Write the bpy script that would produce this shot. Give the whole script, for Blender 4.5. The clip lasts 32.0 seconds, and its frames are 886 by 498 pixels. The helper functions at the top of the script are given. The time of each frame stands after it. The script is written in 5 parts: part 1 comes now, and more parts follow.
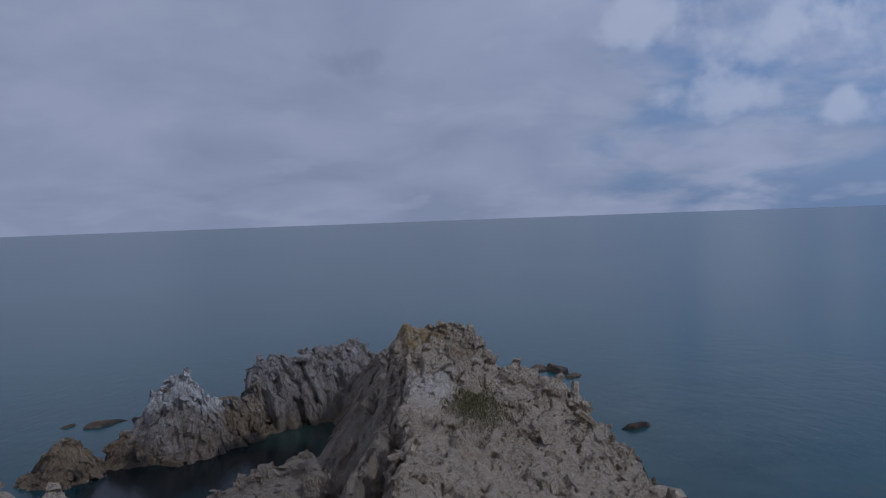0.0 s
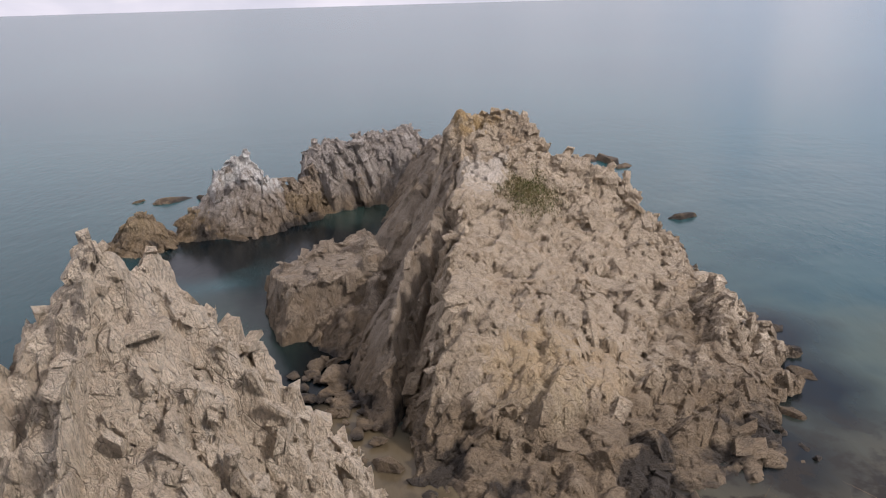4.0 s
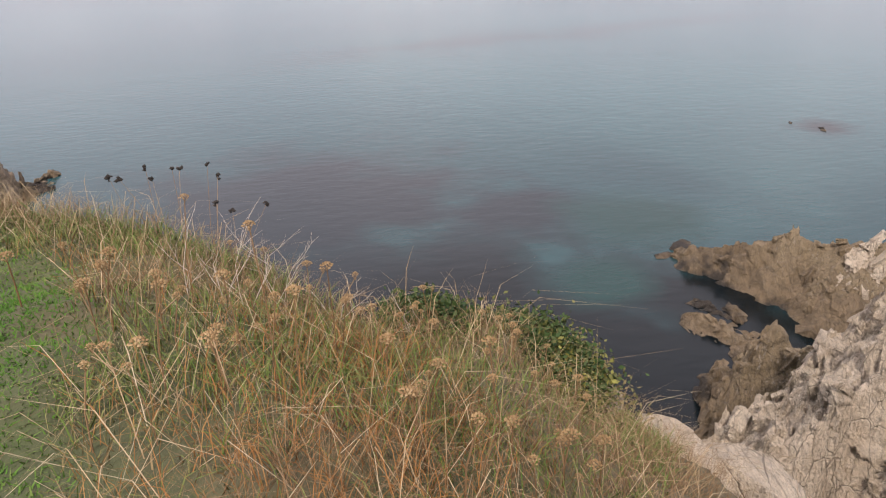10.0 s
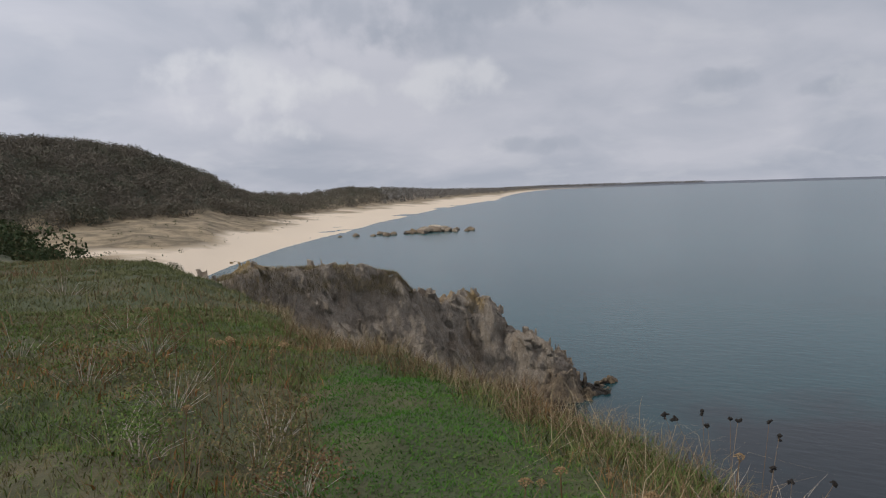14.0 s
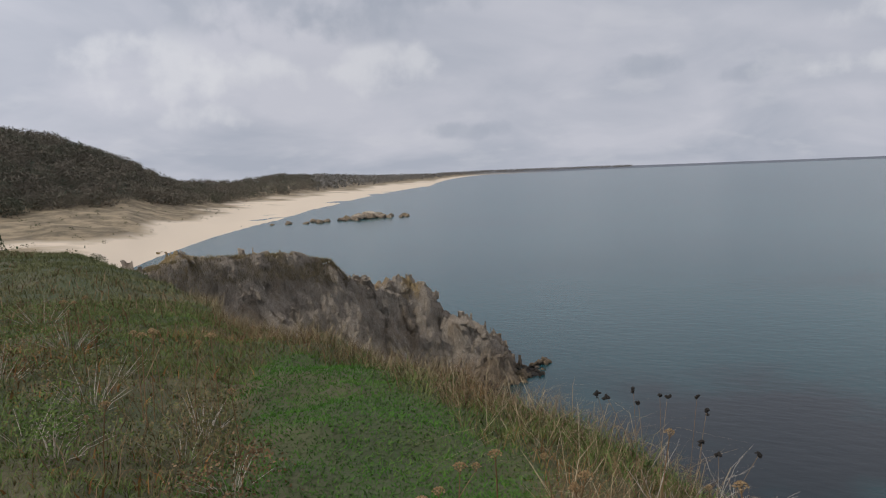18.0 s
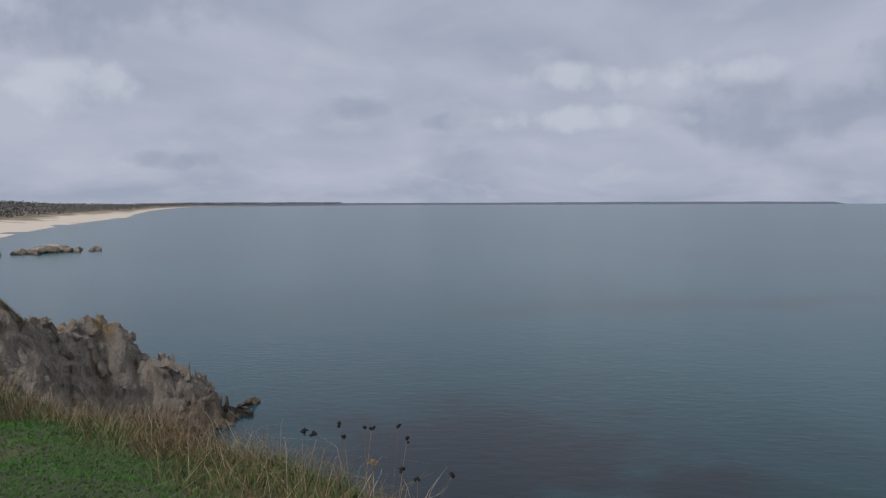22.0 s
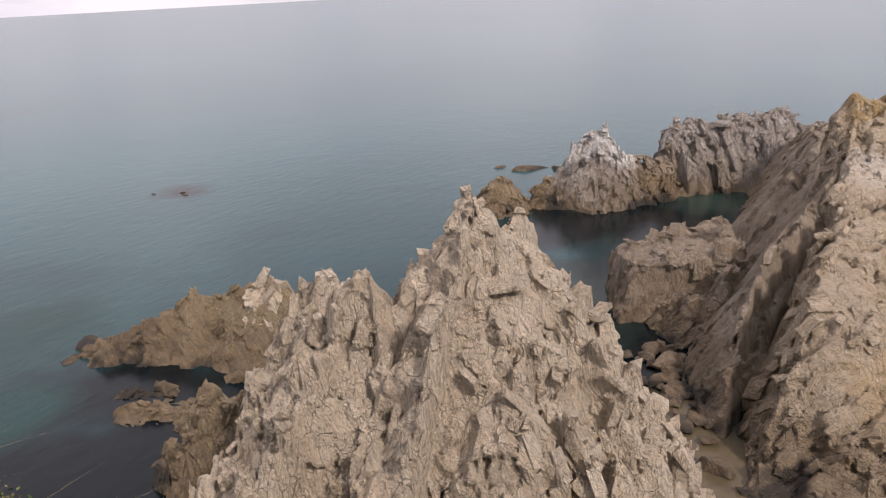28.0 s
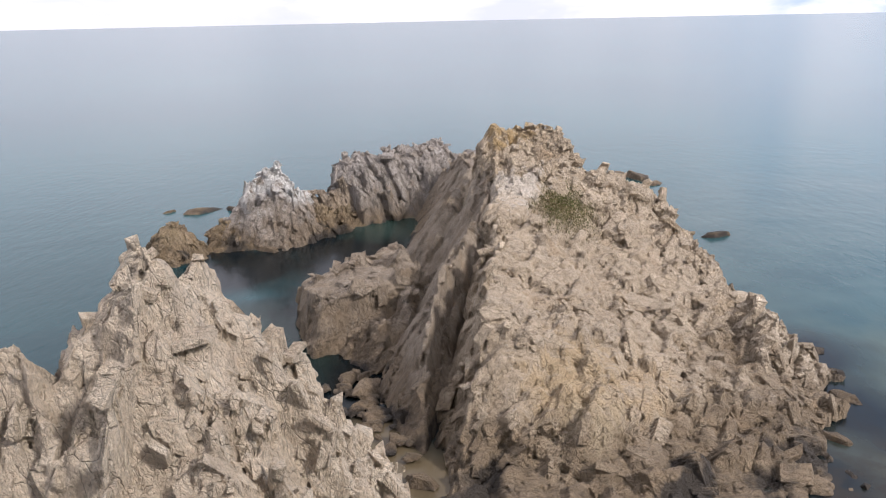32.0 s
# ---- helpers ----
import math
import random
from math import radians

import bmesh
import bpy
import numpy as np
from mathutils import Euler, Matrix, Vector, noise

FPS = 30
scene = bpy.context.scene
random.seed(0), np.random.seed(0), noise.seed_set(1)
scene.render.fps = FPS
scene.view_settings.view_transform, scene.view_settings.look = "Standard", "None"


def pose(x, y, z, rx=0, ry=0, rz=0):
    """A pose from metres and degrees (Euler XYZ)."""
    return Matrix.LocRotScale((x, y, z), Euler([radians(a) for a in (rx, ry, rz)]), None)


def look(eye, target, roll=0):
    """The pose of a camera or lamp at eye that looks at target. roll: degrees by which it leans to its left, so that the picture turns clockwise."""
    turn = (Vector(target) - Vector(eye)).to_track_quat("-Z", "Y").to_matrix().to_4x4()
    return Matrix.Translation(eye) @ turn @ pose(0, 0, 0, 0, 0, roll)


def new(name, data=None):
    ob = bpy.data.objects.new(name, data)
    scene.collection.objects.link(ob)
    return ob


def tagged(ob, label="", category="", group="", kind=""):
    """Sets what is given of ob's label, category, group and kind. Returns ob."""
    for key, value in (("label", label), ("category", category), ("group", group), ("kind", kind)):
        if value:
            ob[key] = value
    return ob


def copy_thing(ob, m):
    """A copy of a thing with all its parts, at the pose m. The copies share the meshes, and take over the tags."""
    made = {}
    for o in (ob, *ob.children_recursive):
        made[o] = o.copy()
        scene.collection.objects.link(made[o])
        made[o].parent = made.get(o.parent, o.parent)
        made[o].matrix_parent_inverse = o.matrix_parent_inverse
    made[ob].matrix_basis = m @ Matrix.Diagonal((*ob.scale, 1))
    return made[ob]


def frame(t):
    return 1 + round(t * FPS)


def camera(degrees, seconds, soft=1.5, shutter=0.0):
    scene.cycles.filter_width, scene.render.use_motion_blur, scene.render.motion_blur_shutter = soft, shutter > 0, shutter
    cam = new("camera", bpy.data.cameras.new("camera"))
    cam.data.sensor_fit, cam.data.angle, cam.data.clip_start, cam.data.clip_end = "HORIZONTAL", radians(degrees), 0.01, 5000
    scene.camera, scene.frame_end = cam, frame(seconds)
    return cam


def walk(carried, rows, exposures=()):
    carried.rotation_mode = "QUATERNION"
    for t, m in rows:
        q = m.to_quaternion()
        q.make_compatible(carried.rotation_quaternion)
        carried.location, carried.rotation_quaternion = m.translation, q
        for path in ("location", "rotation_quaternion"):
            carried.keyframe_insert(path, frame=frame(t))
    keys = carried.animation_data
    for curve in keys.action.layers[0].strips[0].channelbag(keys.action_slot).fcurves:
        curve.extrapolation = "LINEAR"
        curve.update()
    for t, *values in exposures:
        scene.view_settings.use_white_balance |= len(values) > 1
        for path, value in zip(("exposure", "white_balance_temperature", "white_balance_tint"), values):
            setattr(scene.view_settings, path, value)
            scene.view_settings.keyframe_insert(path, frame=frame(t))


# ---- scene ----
cam = camera(62.6, 32.0, soft=1.15)
PATH = [
    (0, (0.441, 0.911, 15.794), (0.404, 2.909, 15.71), -2.1),
    (0.5, (0.402, 0.844, 15.793), (0.375, 2.829, 15.552), -2.1),
    (1, (0.364, 0.791, 15.792), (0.382, 2.735, 15.322), -2.2),
    (1.5, (0.322, 0.768, 15.795), (0.418, 2.659, 15.152), -2.7),
    (2, (0.279, 0.748, 15.796), (0.382, 2.635, 15.14), -1.8),
    (2.5, (0.234, 0.707, 15.792), (0.317, 2.601, 15.154), -1.8),
    (4.5, (0.037, 0.386, 15.751), (-0.3, 2.244, 15.093), -0.7),
    (5, (0.001, 0.303, 15.755), (-0.512, 2.108, 15.063), -0.0),
    (5.5, (-0.024, 0.199, 15.771), (-0.678, 1.982, 15.146), -1.2),
    (6, (-0.013, 0.1, 15.789), (-0.872, 1.801, 15.181), -0.9),
    (6.5, (0.04, 0.046, 15.807), (-0.992, 1.653, 15.215), -0.7),
    (7, (0.095, 0.02, 15.826), (-1.109, 1.508, 15.246), -0.7),
    (7.5, (0.105, -0.001, 15.851), (-1.309, 1.294, 15.279), -0.1),
    (8, (0.073, -0.029, 15.863), (-1.54, 0.968, 15.227), -0.7),
    (8.5, (0.065, -0.029, 15.879), (-1.734, 0.55, 15.224), -1.6),
    (9, (0.042, -0.015, 15.907), (-1.818, 0.288, 15.237), -3.0),
    (9.5, (0.015, 0.007, 15.909), (-1.839, 0.278, 15.21), -3.6),
    (10, (-0.02, -0.001, 15.908), (-1.831, 0.285, 15.109), -1.7),
    (10.5, (-0.058, -0.083, 15.94), (-1.934, -0.14, 15.247), 0.4),
    (11, (-0.098, -0.07, 15.964), (-1.888, -0.797, 15.449), -2.2),
    (11.5, (-0.131, -0.047, 15.977), (-1.787, -1.109, 15.617), -2.8),
    (12, (-0.163, -0.068, 15.996), (-1.834, -1.157, 15.841), -2.8),
    (12.5, (-0.178, -0.077, 15.997), (-1.851, -1.167, 15.888), -2.7),
    (13, (-0.18, -0.089, 15.999), (-1.84, -1.198, 15.874), -2.1),
    (13.5, (-0.179, -0.088, 15.996), (-1.844, -1.187, 15.855), -2.0),
    (14, (-0.182, -0.091, 15.994), (-1.857, -1.171, 15.829), -1.7),
    (14.5, (-0.19, -0.096, 15.994), (-1.862, -1.177, 15.817), -1.6),
    (16.5, (-0.233, -0.108, 15.978), (-1.926, -1.156, 15.792), -1.8),
    (17, (-0.248, -0.107, 15.977), (-1.979, -1.086, 15.765), -1.7),
    (17.5, (-0.257, -0.117, 15.972), (-2.012, -1.051, 15.758), -1.7),
    (18, (-0.261, -0.112, 15.969), (-2.022, -1.037, 15.76), -2.2),
    (18.5, (-0.264, -0.114, 15.971), (-2.031, -1.029, 15.778), -2.0),
    (19, (-0.258, -0.109, 15.966), (-2.038, -0.996, 15.749), -2.4),
    (19.5, (-0.253, -0.093, 15.955), (-2.061, -0.884, 15.628), -2.6),
    (20, (-0.25, -0.1, 15.963), (-2.117, -0.753, 15.672), -2.2),
    (20.5, (-0.241, -0.097, 15.975), (-2.131, -0.726, 15.801), -2.1),
    (21, (-0.236, -0.09, 15.984), (-2.186, -0.518, 15.86), -1.0),
    (21.5, (-0.226, -0.085, 15.991), (-2.202, -0.376, 15.889), -0.7),
    (22, (-0.212, -0.08, 15.99), (-2.2, -0.258, 15.862), -0.2),
    (22.5, (-0.19, -0.072, 15.983), (-2.172, -0.229, 15.767), -0.4),
    (23, (-0.159, -0.061, 15.967), (-2.115, -0.133, 15.553), -1.0),
    (23.5, (-0.13, -0.048, 15.953), (-2.059, 0.028, 15.43), -0.5),
    (24, (-0.11, -0.004, 15.94), (-1.988, 0.195, 15.282), -1.8),
    (24.5, (-0.102, 0.045, 15.924), (-1.93, 0.466, 15.23), -1.7),
    (25, (-0.097, 0.071, 15.921), (-1.87, 0.73, 15.27), -1.9),
    (25.5, (-0.123, 0.093, 15.911), (-1.821, 0.947, 15.289), -2.5),
    (27.5, (-0.283, 0.217, 15.731), (-1.553, 1.643, 15.135), -2.2),
    (28, (-0.358, 0.298, 15.699), (-1.384, 1.88, 15.032), -3.1),
    (28.5, (-0.439, 0.38, 15.672), (-1.278, 2.024, 14.901), -5.0),
    (29, (-0.5, 0.493, 15.647), (-1.258, 2.148, 14.819), -6.5),
    (29.5, (-0.526, 0.623, 15.622), (-1.143, 2.356, 14.837), -5.8),
    (30, (-0.537, 0.702, 15.609), (-0.876, 2.522, 14.853), -5.1),
    (30.5, (-0.556, 0.715, 15.6), (-0.87, 2.537, 14.837), -5.7),
    (31, (-0.573, 0.702, 15.602), (-0.932, 2.488, 14.776), -4.2),
    (31.5, (-0.562, 0.699, 15.611), (-0.93, 2.511, 14.847), -2.3),
    (32, (-0.565, 0.679, 15.616), (-0.797, 2.572, 15.013), -1.2),
]
EXPO = [(0, -1.45, 5100, 14), (1.0, -0.95, 5650, 12), (1.5, -0.25, 6350, 16), (2.2, 0.0, 6700, 20), (5, 0.12, 6400, 16), (6, 0.12, 6350, 16), (8, 0.22, 6700, 18), (9, 0.32, 6850, 20),
        (10, 0.5, 6850, 19), (10.5, 0.6, 7000, 19), (11.2, 0.65, 7300, 18), (12, -0.42, 6400, 10), (14.5, -0.65, 6250, 9), (19, -0.6, 6250, 9), (20, -0.52, 6250, 9), (22, -0.8, 5800, 9),
        (22.7, -0.75, 6400, 13), (23.5, -0.25, 7050, 22), (24, -0.1, 7050, 22), (25, 0.38, 7050, 21), (28, 0.27, 6900, 20), (29, 0.38, 6450, 17), (30, 0.5, 6400, 16), (32, 0.5, 6400, 15)]
walk(cam, [(t, look(eye, target, roll)) for t, eye, target, roll in PATH], EXPO)

# ---- light ----
SUN_AZ, SUN_EL = 114.0, 40.0      # compass bearing from +y towards +x, height
world = bpy.data.worlds.new("world")
scene.world = world
world.use_nodes = True
wt = world.node_tree
wt.nodes.clear()


def wnode(kind, **kw):
    n = wt.nodes.new(kind)
    for k, v in kw.items():
        if k == "operation":
            n.operation = v
    return n


def build_world():
    L = wt.links.new
    out = wnode("ShaderNodeOutputWorld")
    bg = wnode("ShaderNodeBackground")
    sky = wnode("ShaderNodeTexSky")
    sky.sky_type, sky.sun_disc = "NISHITA", False
    sky.sun_elevation, sky.sun_rotation = radians(SUN_EL), radians(SUN_AZ)
    sky.air_density, sky.dust_density = 1.0, 1.5
    geo = wnode("ShaderNodeTexCoord")
    sep = wnode("ShaderNodeSeparateXYZ")
    L(geo.outputs["Generated"], sep.inputs[0])
    zc = wnode("ShaderNodeMath", operation="MAXIMUM")
    L(sep.outputs[2], zc.inputs[0])
    zc.inputs[1].default_value = 0.0
    za = wnode("ShaderNodeMath", operation="ADD")
    L(zc.outputs[0], za.inputs[0])
    za.inputs[1].default_value = 0.3
    dx = wnode("ShaderNodeMath", operation="DIVIDE")
    dy = wnode("ShaderNodeMath", operation="DIVIDE")
    L(sep.outputs[0], dx.inputs[0])
    L(za.outputs[0], dx.inputs[1])
    L(sep.outputs[1], dy.inputs[0])
    L(za.outputs[0], dy.inputs[1])
    com = wnode("ShaderNodeCombineXYZ")
    L(dx.outputs[0], com.inputs[0])
    L(dy.outputs[0], com.inputs[1])
    big = wnode("ShaderNodeTexNoise")
    big.inputs["Scale"].default_value, big.inputs["Detail"].default_value = 1.3, 6
    big.inputs["Roughness"].default_value, big.inputs["Distortion"].default_value = 0.55, 0.3
    L(com.outputs[0], big.inputs["Vector"])
    small = wnode("ShaderNodeTexNoise")
    small.inputs["Scale"].default_value, small.inputs["Detail"].default_value = 1.7, 5
    small.inputs["Distortion"].default_value = 0.4
    L(com.outputs[0], small.inputs["Vector"])
    # cloud cover, thinner towards the open sea on the sunny side
    east = wnode("ShaderNodeVectorMath", operation="DOT_PRODUCT")
    L(geo.outputs["Generated"], east.inputs[0])
    east.inputs[1].default_value = (0.8, 0.6, 0.0)
    er = wnode("ShaderNodeMapRange")
    L(east.outputs["Value"], er.inputs[0])
    er.inputs[1].default_value, er.inputs[2].default_value = 0.62, 0.95
    er.inputs[3].default_value, er.inputs[4].default_value = 0.34, -0.1
    cov = wnode("ShaderNodeMath", operation="ADD")
    L(big.outputs[0], cov.inputs[0])
    L(er.outputs[0], cov.inputs[1])
    ramp = wnode("ShaderNodeMapRange")
    ramp.interpolation_type = "SMOOTHSTEP"
    L(cov.outputs[0], ramp.inputs[0])
    ramp.inputs[1].default_value, ramp.inputs[2].default_value = 0.48, 0.66
    tone = wnode("ShaderNodeValToRGB")
    L(small.outputs[0], tone.inputs[0])
    e = tone.color_ramp.elements
    e[0].position, e[0].color = 0.34, (7.3, 7.6, 8.6, 1)
    e[1].position, e[1].color = 0.64, (9.7, 9.6, 10.4, 1)
    mix = wnode("ShaderNodeMix")
    mix.data_type = "RGBA"
    L(ramp.outputs[0], mix.inputs[0])
    blue = wnode("ShaderNodeMix")
    blue.data_type = "RGBA"
    blue.inputs[0].default_value = 0.65
    L(sky.outputs[0], blue.inputs[6])
    blue.inputs[7].default_value = (6.0, 7.8, 10.8, 1)
    L(blue.outputs[2], mix.inputs[6])
    L(tone.outputs[0], mix.inputs[7])
    # separate bright puffs under the grey layer, and a brighter quarter round the veiled sun
    puff = wnode("ShaderNodeTexNoise")
    puff.inputs["Scale"].default_value, puff.inputs["Detail"].default_value = 3.4, 8
    puff.inputs["Distortion"].default_value = 0.2
    flat = wnode("ShaderNodeMapping")
    L(com.outputs[0], flat.inputs["Vector"])
    flat.inputs["Location"].default_value = (1.7, 0.6, 0)
    L(flat.outputs[0], puff.inputs["Vector"])
    pr = wnode("ShaderNodeMapRange")
    pr.interpolation_type = "SMOOTHSTEP"
    L(puff.outputs[0], pr.inputs[0])
    pr.inputs[1].default_value, pr.inputs[2].default_value = 0.53, 0.68
    pr.inputs[3].default_value, pr.inputs[4].default_value = 0.0, 0.3
    puffs = wnode("ShaderNodeMix")
    puffs.data_type = "RGBA"
    L(pr.outputs[0], puffs.inputs[0])
    L(mix.outputs[2], puffs.inputs[6])
    puffs.inputs[7].default_value = (11.0, 10.8, 11.2, 1)
    sunward = wnode("ShaderNodeVectorMath", operation="DOT_PRODUCT")
    L(geo.outputs["Generated"], sunward.inputs[0])
    sunward.inputs[1].default_value = (math.sin(radians(SUN_AZ)) * 0.8, math.cos(radians(SUN_AZ)) * 0.8, 0.6)
    sr = wnode("ShaderNodeMapRange")
    L(sunward.outputs["Value"], sr.inputs[0])
    sr.inputs[1].default_value, sr.inputs[2].default_value = -0.3, 0.9
    sr.inputs[3].default_value, sr.inputs[4].default_value = 0.95, 1.45
    glow = wnode("ShaderNodeVectorMath", operation="SCALE")
    # single clouds: compass bearing, height, half width, half height (degrees), grey or lit
    wisp = wnode("ShaderNodeTexNoise")
    wisp.inputs["Scale"].default_value, wisp.inputs["Detail"].default_value = 19.0, 7
    L(geo.outputs["Generated"], wisp.inputs["Vector"])
    frayed = wnode("ShaderNodeMapRange")
    L(wisp.outputs[0], frayed.inputs[0])
    frayed.inputs[1].default_value, frayed.inputs[2].default_value = 0.3, 0.7
    frayed.inputs[3].default_value, frayed.inputs[4].default_value = -1.0, 1.0
    lit, grey = (11.8, 11.6, 11.9, 1), (6.4, 6.8, 7.8, 1)
    cover = puffs.outputs[2]
    for az, el, w, h, tone in ((18.9, 8.0, 4.2, 1.7, lit), (23, 12.4, 6.0, 2.4, lit), (29, 11.2, 3.6, 2.6, lit), (28, 6.6, 3.4, 1.5, lit), (33, 8.5, 4, 3, lit), (14, 14, 5, 2, lit), (-7.1, 12.3, 3.0, 1.1, grey),
                               (-121.5, 8.2, 4.0, 1.9, lit), (-131.4, 8.0, 4.2, 1.5, lit), (-135.2, 4.6, 3.2, 1.1, lit), (-139, 8.2, 5.5, 3.0, lit), (-102.9, 7.1, 3.0, 0.9, grey), (-131, 13, 8, 3.2, grey), (-95.6, 6.2, 2.0, 0.7, grey),
                               (-115.8, 3.2, 3.2, 0.7, grey), (-70, 6.6, 8, 2.6, grey), (-80, 9.4, 11, 1.1, lit), (-86, 6.4, 8, 1.0, lit), (-60, 8.5, 7, 2.4, grey), (-124, 11.5, 5, 1.6, grey), (-118, 14.5, 9, 2.0, grey)):
        a, k = radians(az), radians(el)
        axis = Vector((math.sin(a) * math.cos(k), math.cos(a) * math.cos(k), math.sin(k)))
        side = Vector((math.cos(a), -math.sin(a), 0))
        rise = side.cross(axis)
        flatv = []
        for v, size in ((side, w), (rise, h)):
            d = wnode("ShaderNodeVectorMath", operation="DOT_PRODUCT")
            L(geo.outputs["Generated"], d.inputs[0])
            d.inputs[1].default_value = v / radians(size)
            q = wnode("ShaderNodeMath", operation="MULTIPLY")
            L(d.outputs["Value"], q.inputs[0])
            L(d.outputs["Value"], q.inputs[1])
            flatv.append((d, q))
        r2 = wnode("ShaderNodeMath", operation="ADD")
        L(flatv[0][1].outputs[0], r2.inputs[0])
        L(flatv[1][1].outputs[0], r2.inputs[1])
        rr = wnode("ShaderNodeMath", operation="ADD")
        L(r2.outputs[0], rr.inputs[0])
        L(frayed.outputs[0], rr.inputs[1])
        edge = wnode("ShaderNodeMapRange")
        edge.interpolation_type = "SMOOTHSTEP"
        L(rr.outputs[0], edge.inputs[0])
        edge.inputs[1].default_value, edge.inputs[2].default_value = 1.25, -0.35
        edge.inputs[3].default_value, edge.inputs[4].default_value = 0.0, 0.7 if tone is lit else 0.6
        front = wnode("ShaderNodeVectorMath", operation="DOT_PRODUCT")
        L(geo.outputs["Generated"], front.inputs[0])
        front.inputs[1].default_value = axis
        ahead = wnode("ShaderNodeMath", operation="GREATER_THAN")
        L(front.outputs["Value"], ahead.inputs[0])
        ahead.inputs[1].default_value = 0.5
        here = wnode("ShaderNodeMath", operation="MULTIPLY")
        L(edge.outputs[0], here.inputs[0])
        L(ahead.outputs[0], here.inputs[1])
        cloud = wnode("ShaderNodeMix")
        cloud.data_type = "RGBA"
        L(here.outputs[0], cloud.inputs[0])
        L(cover, cloud.inputs[6])
        cloud.inputs[7].default_value = tone
        cover = cloud.outputs[2]
    L(cover, glow.inputs[0])
    L(sr.outputs[0], glow.inputs["Scale"])
    L(glow.outputs[0], bg.inputs[0])
    bg.inputs[1].default_value = 0.09
    L(bg.outputs[0], out.inputs[0])


build_world()
sun = new("sun", bpy.data.lights.new("sun", "SUN"))
sun.data.energy, sun.data.angle, sun.data.color = 3.0, radians(5), (1.0, 0.955, 0.89)
_a, _e = radians(SUN_AZ), radians(SUN_EL)
sun.matrix_basis = look((0, 0, 60), (-math.sin(_a) * math.cos(_e), -math.cos(_a) * math.cos(_e), 60 - math.sin(_e)))


# ---- materials ----
def material(name, rough=0.9):
    m = bpy.data.materials.new(name)
    m.use_nodes = True
    b = m.node_tree.nodes["Principled BSDF"]
    b.inputs["Roughness"].default_value = rough
    return m, m.node_tree, b


def nd(t, kind, ins=None, **kw):
    n = t.nodes.new(kind)
    for k, v in kw.items():
        if k == "op":
            n.operation = v
        elif k == "dtype":
            n.data_type = v
        elif k == "feature":
            n.feature = v
        elif k == "blend":
            n.blend_type = v
    for k, v in (ins or {}).items():
        if hasattr(v, "links"):
            t.links.new(v, n.inputs[k])
        else:
            n.inputs[k].default_value = v
    return n


def stops(t, fac, *cols):
    n = t.nodes.new("ShaderNodeValToRGB")
    t.links.new(fac, n.inputs[0])
    e = n.color_ramp.elements
    while len(e) < len(cols):
        e.new(0.5)
    for k, (p, c) in enumerate(cols):
        e[k].position, e[k].color = p, (*c, 1)
    return n.outputs[0]


def mixc(t, fac, a, b, blend="MIX"):
    n = nd(t, "ShaderNodeMix", {0: fac, 6: a, 7: b}, dtype="RGBA", blend=blend)
    return n.outputs[2]


def noise_at(t, vec, scale, detail=6, rough=0.55, dist=0.0):
    return nd(t, "ShaderNodeTexNoise", {"Vector": vec, "Scale": scale, "Detail": detail, "Roughness": rough, "Distortion": dist}).outputs[0]


def rng(t, v, a, b, c=0.0, d=1.0):
    return nd(t, "ShaderNodeMapRange", {0: v, 1: a, 2: b, 3: c, 4: d}).outputs[0]


def bump(t, b, height, strength, distance):
    n = nd(t, "ShaderNodeBump", {"Height": height, "Strength": strength, "Distance": distance})
    t.links.new(n.outputs[0], b.inputs["Normal"])


